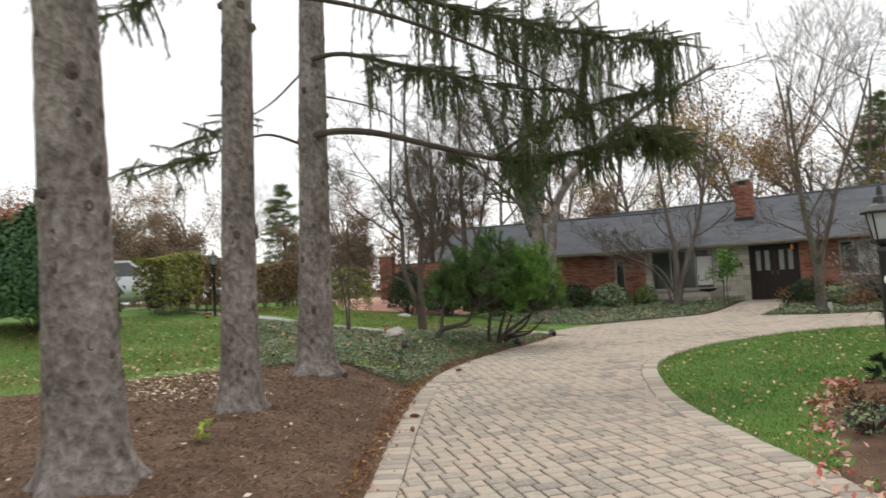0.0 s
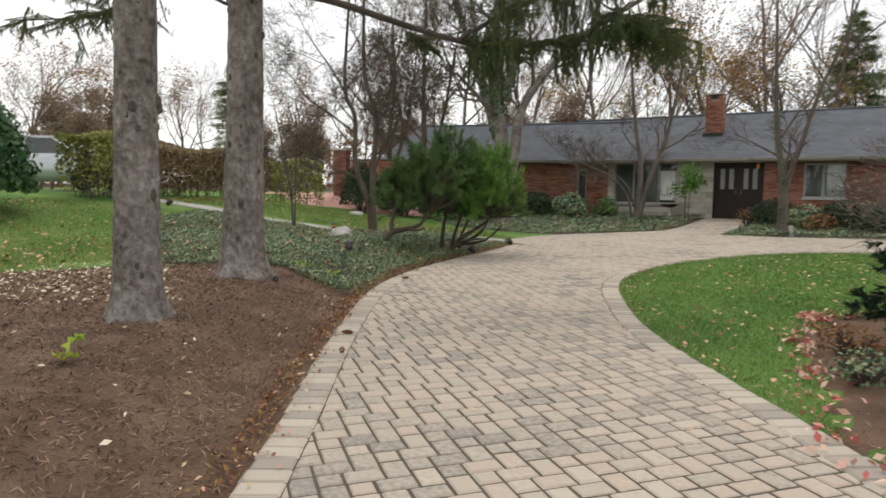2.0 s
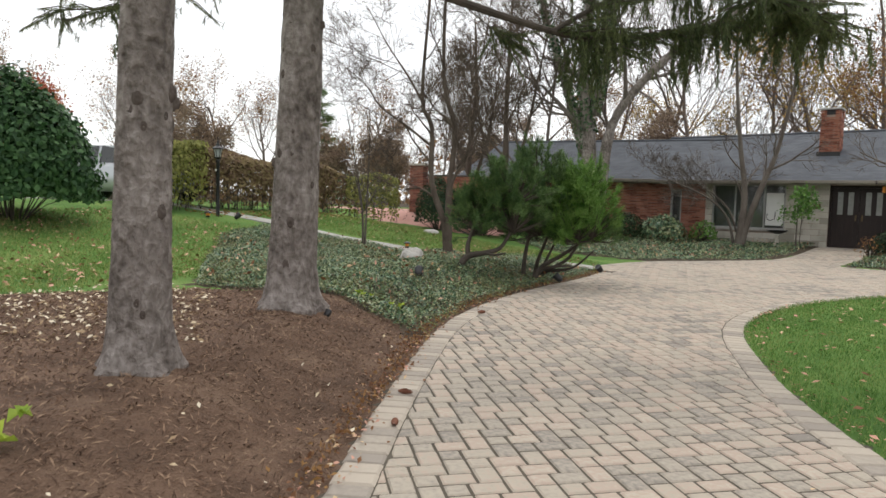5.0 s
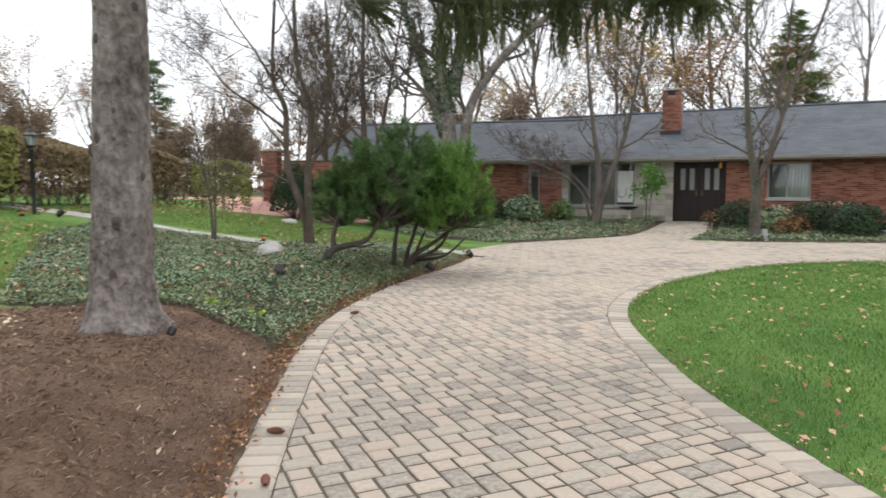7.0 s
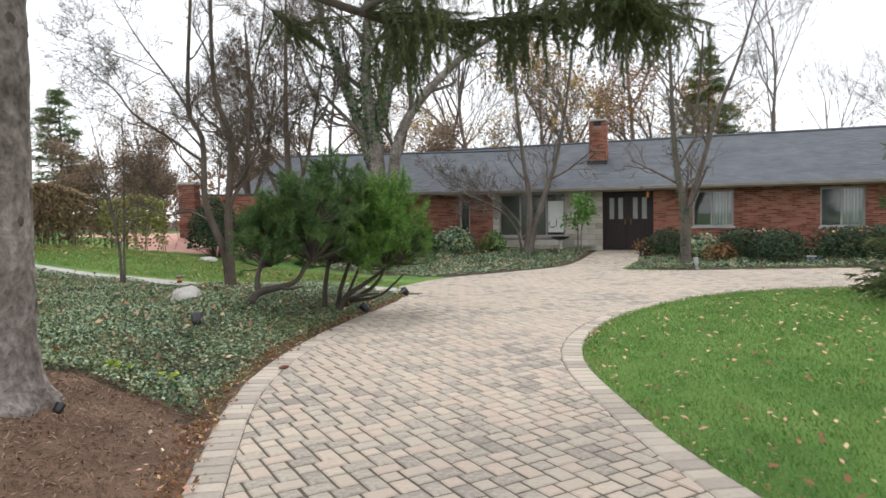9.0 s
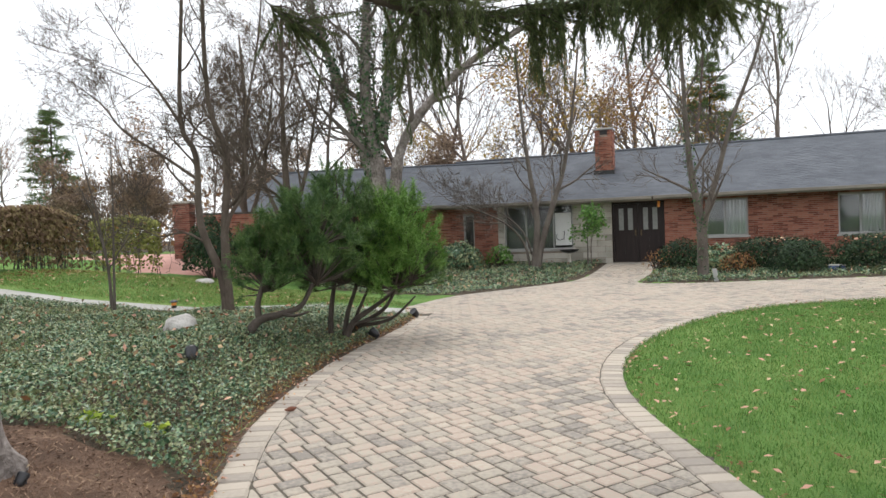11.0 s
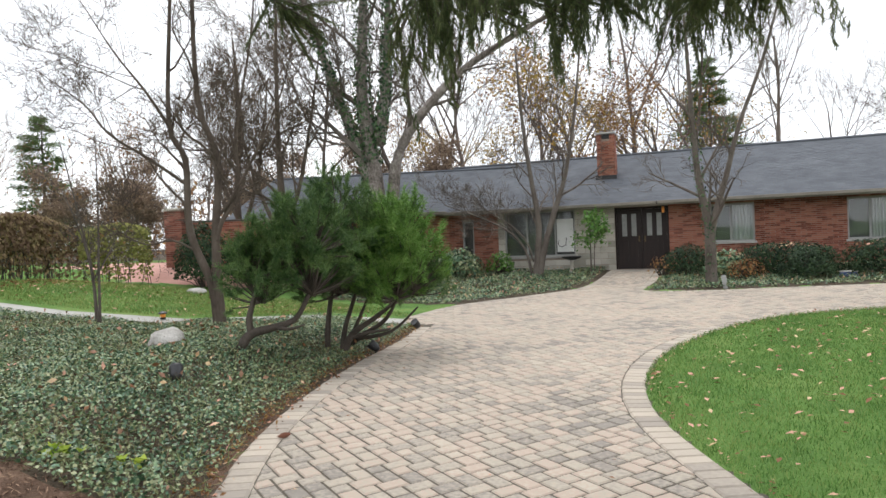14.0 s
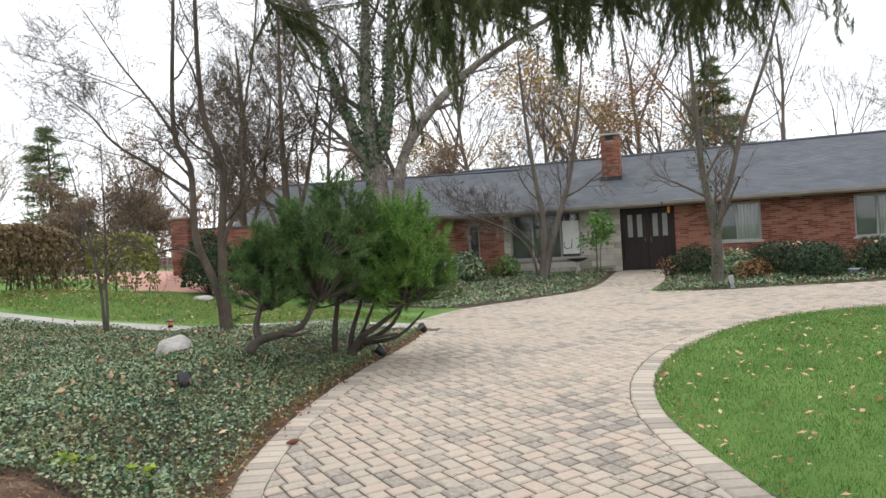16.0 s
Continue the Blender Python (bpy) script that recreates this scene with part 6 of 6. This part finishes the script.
# ---- ground cover: ivy, grass, chips, fallen leaves ----
def scatter(poly, n, rng):
    lo, hi = poly.min(0), poly.max(0)
    out = np.zeros((0, 2))
    while len(out) < n:
        q = rng.uniform(lo, hi, (n * 2, 2))
        out = np.vstack([out, q[inside(poly, q[:, 0], q[:, 1])]])
    return out[:n]


def with_height(q, dz=0.0):
    return np.column_stack([q, ground_height(q[:, 0], q[:, 1]) + dz])


def ivy_cover(poly, n, size, seed, label, depth=0.16):
    rng = np.random.default_rng(seed)
    q = scatter(poly, n, rng)
    q = q[~inside(DRIVE, q[:, 0], q[:, 1]) & (line_distance(DRIVE, q[:, 0], q[:, 1]) > rng.uniform(0.04, 0.34, len(q)))]
    lump = 0.55 + 0.45 * np.sin(q[:, 0] * 2.3 + np.sin(q[:, 1] * 1.7)) * np.cos(q[:, 1] * 2.1)
    p = with_height(q, 0) + np.column_stack([np.zeros((len(q), 2)), 0.02 + depth * lump.clip(0.15, 1) * rng.random(len(q)) ** 0.6])
    nrm = rng.normal(0, 0.55, (len(q), 3)) + np.array([0, 0, 1.0])
    tagged(link_mesh("ivy_cover", poly_mesh("ivy_cover", leaf_quads(rng, p, size, normals=nrm, ratio=0.75), 4), M_IVY), label, "ground cover", kind="stuff")


ivy_cover(IVY_LEFT, 110000, 0.035, 301, "dense dark green ivy ground cover")
ivy_cover(IVY_HOUSE, 20000, 0.06, 302, "ivy ground cover before the house", 0.14)
ivy_cover(IVY_FRONT, 14000, 0.06, 303, "ivy ground cover along the front bed", 0.14)

rng_straw = np.random.default_rng(305)
q = with_height(scatter(IVY_LEFT, 16000, rng_straw), 0.05)
straw = rng_straw.normal(0, 1, (len(q), 3)) * np.array([1, 1, 0.5]) + np.array([0, 0, 0.6])
straw /= np.linalg.norm(straw, axis=1, keepdims=True)
tagged(link_mesh("ivy_runners", poly_mesh("ivy_runners", needle_tris(rng_straw, q, straw, 1, 0.14, 0.008, 0.5), 3), M_STRAW), "thin yellow-green and brown runners among the ivy", "ground cover", kind="stuff")

ISLAND = np.vstack([ISLAND_EDGE, [(14.0, -2.6)]])


def grass(poly, n, seed, label, height=0.06, width=0.008, avoid=(), mat=None):
    rng = np.random.default_rng(seed)
    q = scatter(poly, n, rng)
    for other in avoid:
        q = q[~inside(other, q[:, 0], q[:, 1])]
    q = q[~inside(DRIVE, q[:, 0], q[:, 1])]
    p = with_height(q)
    up = np.tile([[0, 0, 1.0]], (len(p), 1))
    tagged(link_mesh("grass", poly_mesh("grass", needle_tris(rng, p + up * height * 0.15, up, 1, height, width, 0.5), 3), mat or M_BLADE), label, "grass", kind="stuff")


near_lawn = np.array([(4.6, 3.9), (0.2, 9.6), (-0.5, 12), (-0.5, 15), (1.4, 18.9), (6.0, 20.9), (7.0, 14), (5.8, 6)])
grass(near_lawn, 190000, 311, "mown green lawn of the driveway island", 0.045, 0.0065, (BED,))
grass(np.array([(6, 20.5), (14, 22.1), (14, 8), (7, 12)]), 16000, 312, "mown green lawn of the driveway island", 0.06, 0.01, (BED,))
grass(np.array([(-9, 16.5), (-14.5, 14.0), (-16, 20), (-12.5, 21), (-9, 21), (-5.2, 18.2)]), 45000, 313, "mown lawn before the hedge", 0.06, 0.011, (IVY_LEFT, WALK, PATIO, IVY_HOUSE), M_BLADE_DRY)
grass(np.array([(-5.9, 5.2), (-6, 8.0), (-11.5, 13.3), (-14, 10.5), (-14, 3), (-7, 1)]), 60000, 314, "mown lawn beside the mulch bed", 0.06, 0.011, (IVY_LEFT, WALK, MULCH), M_BLADE_DRY)


def chips():
    rng = np.random.default_rng(321)
    q = scatter(MULCH, 70000, rng)
    q = np.vstack([q[line_distance(LEFT_EDGE, q[:, 0], q[:, 1]) > 0.03], scatter(BED, 5000, rng)])
    q = q[~inside(DRIVE, q[:, 0], q[:, 1])]
    tagged(link_mesh("mulch_chips", poly_mesh("mulch_chips", leaf_quads(rng, with_height(q, 0.008), 0.055, flat=0.55, ratio=0.14), 4), M_CHIP), "shredded brown bark mulch", "mulch", kind="stuff")


chips()


def fallen(q, size, mat, seed, label, dz=0.012, flat=0.7):
    rng = np.random.default_rng(seed)
    tagged(link_mesh("fallen_leaves", poly_mesh("fallen_leaves", leaf_quads(rng, with_height(q, dz), size, flat=flat, ratio=0.52), 4), mat), label, "leaves", kind="stuff")


rng_fall = np.random.default_rng(331)


def along(line, n, spread, out):
    """Points strewn beside a line, to its outer side by out metres."""
    i = rng_fall.integers(0, len(line) - 1, n)
    u = rng_fall.random(n)[:, None]
    d = line[i + 1] - line[i]
    nrm = np.stack([-d[:, 1], d[:, 0]], 1) / (np.linalg.norm(d, axis=1, keepdims=True) + 1e-9)
    return line[i] + d * u + nrm * (out + rng_fall.normal(0, spread, n))[:, None]


q = scatter(near_lawn, 1500, rng_fall)
fallen(q[~inside(BED, q[:, 0], q[:, 1]) & ~inside(DRIVE, q[:, 0], q[:, 1])], 0.07, M_LEAF, 341, "tan and pink fallen leaves on the lawn", 0.055)
fallen(np.vstack([scatter(MULCH, 460, rng_fall), scatter(np.array([(-2.2, 5.6), (-3.2, 6.2), (-4.2, 7.0), (-6.0, 7.2), (-5.8, 5.0), (-3.4, 4.4)]), 1000, rng_fall)]), 0.05, M_PALELEAF, 342, "pale fallen leaves on the mulch", 0.03, 0.6)
fallen(scatter(IVY_LEFT, 420, rng_fall), 0.075, M_LEAF, 343, "fallen leaves caught in the ivy", 0.15, 0.3)
fallen(along(ISLAND_EDGE, 900, 0.05, 0.07), 0.035, M_LEAF, 350, "dry crumbs of leaf and grass along the lawn edge", 0.02, 0.7)
fallen(along(LEFT_EDGE, 2600, 0.07, 0.10), 0.04, M_FARLEAF, 351, "brown leaf litter along the paving edge", 0.03, 0.5)
fallen(along(LEFT_EDGE, 1200, 0.09, 0.05), 0.04, M_LEAF, 344, "small dry leaves along the paving edge", 0.02, 0.6)
fallen(np.vstack([scatter(IVY_HOUSE, 300, rng_fall), scatter(IVY_FRONT, 260, rng_fall)]), 0.08, M_LEAF, 345, "fallen leaves in the house beds", 0.14, 0.4)
fallen(along(BED[: len(BED) // 2], 560, 0.09, 0.02), 0.07, M_PINKLEAF, 346, "pink and tan leaves along the mulch bed", 0.03, 0.4)
a = rng_fall.uniform(0, 6.28, 110)
r = np.sqrt(rng_fall.random(110))
fallen(np.column_stack([2.72 + 0.18 * r * np.cos(a), 9.9 + 0.3 * r * np.sin(a)]), 0.07, M_PINKLEAF, 352, "small heap of pink and tan leaves on the lawn", 0.06, 0.4)
fallen(scatter(DRIVE, 90, rng_fall), 0.045, M_LEAF, 347, "few small leaves on the paving", 0.012, 0.8)
fallen(np.vstack([scatter(np.array([(-9, 16.5), (-14.5, 14.0), (-16, 20), (-9, 20), (-5.5, 18.4)]), 420, rng_fall), scatter(np.array([(-6, 5), (-6, 8), (-11, 12.8), (-14, 10), (-14, 3)]), 1300, rng_fall)]), 0.08, M_LEAF, 348, "tan fallen leaves on the side lawn", 0.05, 0.6)
q = along(np.array([(-14.0, 12.0), (-15.0, 16.5), (-16.0, 19.6)]), 500, 0.3, -0.5)
fallen(q, 0.1, M_FARLEAF, 349, "russet leaf litter under the hedge", 0.03, 0.6)


def leaves_on(cx, cy, rx, ry, z, n, seed):
    rng = np.random.default_rng(seed)
    a, r = rng.uniform(0, 6.28, n), np.sqrt(rng.random(n))
    q = np.column_stack([cx + rx * r * np.cos(a), cy + ry * r * np.sin(a)])
    p = np.column_stack([q, np.full(n, z) - 0.12 * r ** 2 + rng.normal(0, 0.03, n)])
    tagged(link_mesh("fallen_leaves", poly_mesh("fallen_leaves", leaf_quads(rng, p, 0.09, flat=0.6, ratio=0.7), 4), M_LEAF), "pale fallen leaves resting on a clipped yew", "leaves", kind="stuff")


leaves_on(2.6, 26.5, 0.9, 0.55, 1.03, 90, 361)
leaves_on(5.5, 26.4, 1.3, 0.65, 1.06, 120, 362)
leaves_on(1.1, 26.4, 0.6, 0.5, 0.83, 70, 363)

# ---- paving ----
UNIT, GAP, ANGLE = 0.068, 0.0078, radians(51.5)
BORDER = 0.235
paving = tagged(new("driveway"), "tumbled tan, grey and pink concrete pavers in a mixed bond", "driveway", kind="structure")
EDGES = [LEFT_EDGE, FAR_EDGE, FRONT_EDGE, ISLAND_EDGE]


def clip(poly, p, n):
    """The part of a polygon on the side of the line through p to which n points."""
    out = []
    for a, b in zip(poly, poly[1:] + poly[:1]):
        da, db = (a - p).dot(n), (b - p).dot(n)
        if da >= 0:
            out.append(a)
        if (da >= 0) != (db >= 0):
            out.append(a.lerp(b, da / (da - db)))
    return out


def paver_faces(poly, top, bevel=0.015, depth=0.05):
    """Vertices and faces of one paver: sides, a worn bevel and the top."""
    c = sum(poly, Vector((0, 0))) / len(poly)
    n = len(poly)
    v = [(p.x, p.y, -depth) for p in poly] + [(p.x, p.y, -bevel * 0.8) for p in poly]
    for p in poly:
        q = p + (c - p).normalized() * min(bevel * 1.35, (c - p).length * 0.4)
        v.append((q.x, q.y, 0.0))
    f = [tuple(range(2 * n, 3 * n))]
    for r in (0, n):
        f += [(r + i, r + (i + 1) % n, r + n + (i + 1) % n, r + n + i) for i in range(n)]
    return v, f


def build_paving():
    rng = np.random.default_rng(400)
    joined = Shape()
    shared = {}
    ca, sa = math.cos(ANGLE), math.sin(ANGLE)
    pieces = []
    kinds = {"a": (0, 0, 3, 2), "b": (3, 0, 2, 3), "c": (-2, 0, 2, 2)}
    for j in range(-430, 430):
        for i in range(-260, 260):
            x = 16 * i + 7 * j
            if abs(x) > 430:
                continue
            for kind, (ox, oy, w, h) in kinds.items():
                lx, ly = (x + ox + w / 2) * UNIT, (j + oy + h / 2) * UNIT
                pieces.append((kind, 3.0 + lx * ca - ly * sa, 12.0 + lx * sa + ly * ca, w * UNIT - GAP, h * UNIT - GAP))
    cx, cy = np.array([p[1] for p in pieces]), np.array([p[2] for p in pieces])
    ok = inside(DRIVE, cx, cy) & (cy > 0.5) & (cx < 12)
    dist = np.min([line_distance(e, cx, cy) for e in EDGES], axis=0)
    ok |= (dist < 0.05) & (cy > 0.5) & (cx < 12)
    zs = ground_height(cx, cy)
    segs = np.vstack([np.hstack([e[:-1], e[1:]]) for e in EDGES])
    count = 0
    for k in np.nonzero(ok)[0]:
        kind, x, y, w, h = pieces[k]
        corners = [Vector((x + ca * a - sa * b, y + sa * a + ca * b)) for a, b in ((-w / 2, -h / 2), (w / 2, -h / 2), (w / 2, h / 2), (-w / 2, h / 2))]
        whole = True
        if dist[k] < BORDER + 0.16:
            mid = (segs[:, :2] + segs[:, 2:]) / 2
            s = segs[np.argmin((mid[:, 0] - x) ** 2 + (mid[:, 1] - y) ** 2)]
            a, b = Vector(s[:2]), Vector(s[2:])
            d = (b - a).normalized()
            n = Vector((d.y, -d.x))
            cut = clip(corners, a + n * (BORDER + 0.005), n)
            whole = len(cut) == 4 and all((p - q).length < 1e-6 for p, q in zip(cut, corners))
            corners = cut
            if len(corners) < 3:
                continue
            area = abs(sum(p.x * q.y - q.x * p.y for p, q in zip(corners, corners[1:] + corners[:1]))) / 2
            if area < 0.0012:
                continue
        z = float(zs[k]) + rng.uniform(-0.002, 0.002)
        tilt = (rng.normal(0, 0.006), rng.normal(0, 0.006))
        if whole and 5.9 < y < 8.4 and count < 300:
            if kind not in shared:
                v, f = paver_faces([Vector(p) for p in ((-w / 2, -h / 2), (w / 2, -h / 2), (w / 2, h / 2), (-w / 2, h / 2))], 0)
                me = bpy.data.meshes.new("paver")
                me.from_pydata(v, [], f)
                me.materials.append(M_PAVER)
                shared[kind] = me
            ob = new("paver", shared[kind])
            ob.parent = paving
            ob.matrix_local = Matrix.Translation((x, y, z)) @ Euler((tilt[0], tilt[1], ANGLE)).to_matrix().to_4x4()
            count += 1
            continue
        v, f = paver_faces(corners, 0)
        base = len(joined.v)
        joined.v += [(p[0], p[1], p[2] + z + (p[1] - y) * tilt[0] - (p[0] - x) * tilt[1]) for p in v]
        joined.f += [tuple(base + q for q in face) for face in f]
    tagged(joined.part("pavers", M_PAVER_FAR, paving), kind="stuff")
    border = Shape()
    for e in EDGES:
        run = 0.0
        lens = np.linalg.norm(e[1:] - e[:-1], axis=1)
        total = lens.sum()
        acc = np.concatenate([[0], np.cumsum(lens)])
        step = 0.148
        pos = np.arange(0, total - step, step)
        xs, ys = np.interp(pos, acc, e[:, 0]), np.interp(pos, acc, e[:, 1])
        xe, ye = np.interp(pos + step - 0.015, acc, e[:, 0]), np.interp(pos + step - GAP, acc, e[:, 1])
        for a0, b0, a1, b1 in zip(xs, ys, xe, ye):
            a, b = Vector((a0, b0)), Vector((a1, b1))
            if b.y < 0.5 or b.x > 12 or (b - a).length < 0.02:
                continue
            d = (b - a).normalized()
            n = Vector((d.y, -d.x))
            j = rng.uniform(-0.008, 0.008)
            poly = [a + n * j, b + n * j, b + n * BORDER, a + n * BORDER]
            poly = poly[::-1]
            v, f = paver_faces(poly, 0, 0.016)
            z = at_ground(*((a + b) / 2 + n * 0.12)) + 0.004 + rng.uniform(-0.003, 0.003)
            base = len(border.v)
            border.v += [(p[0], p[1], p[2] + z) for p in v]
            border.f += [tuple(base + q for q in face) for face in f]
    tagged(border.part("border_pavers", M_PAVER_EDGE, paving, "soldier course of tan edging pavers"), kind="stuff")


M_PAVER_EDGE = material("edging_paver", [(0.32, 0.282, 0.242), (0.41, 0.36, 0.30), (0.47, 0.41, 0.34)], 0.6, 28, 0.85, 0.5, 0.004, island=0.6)
build_paving()
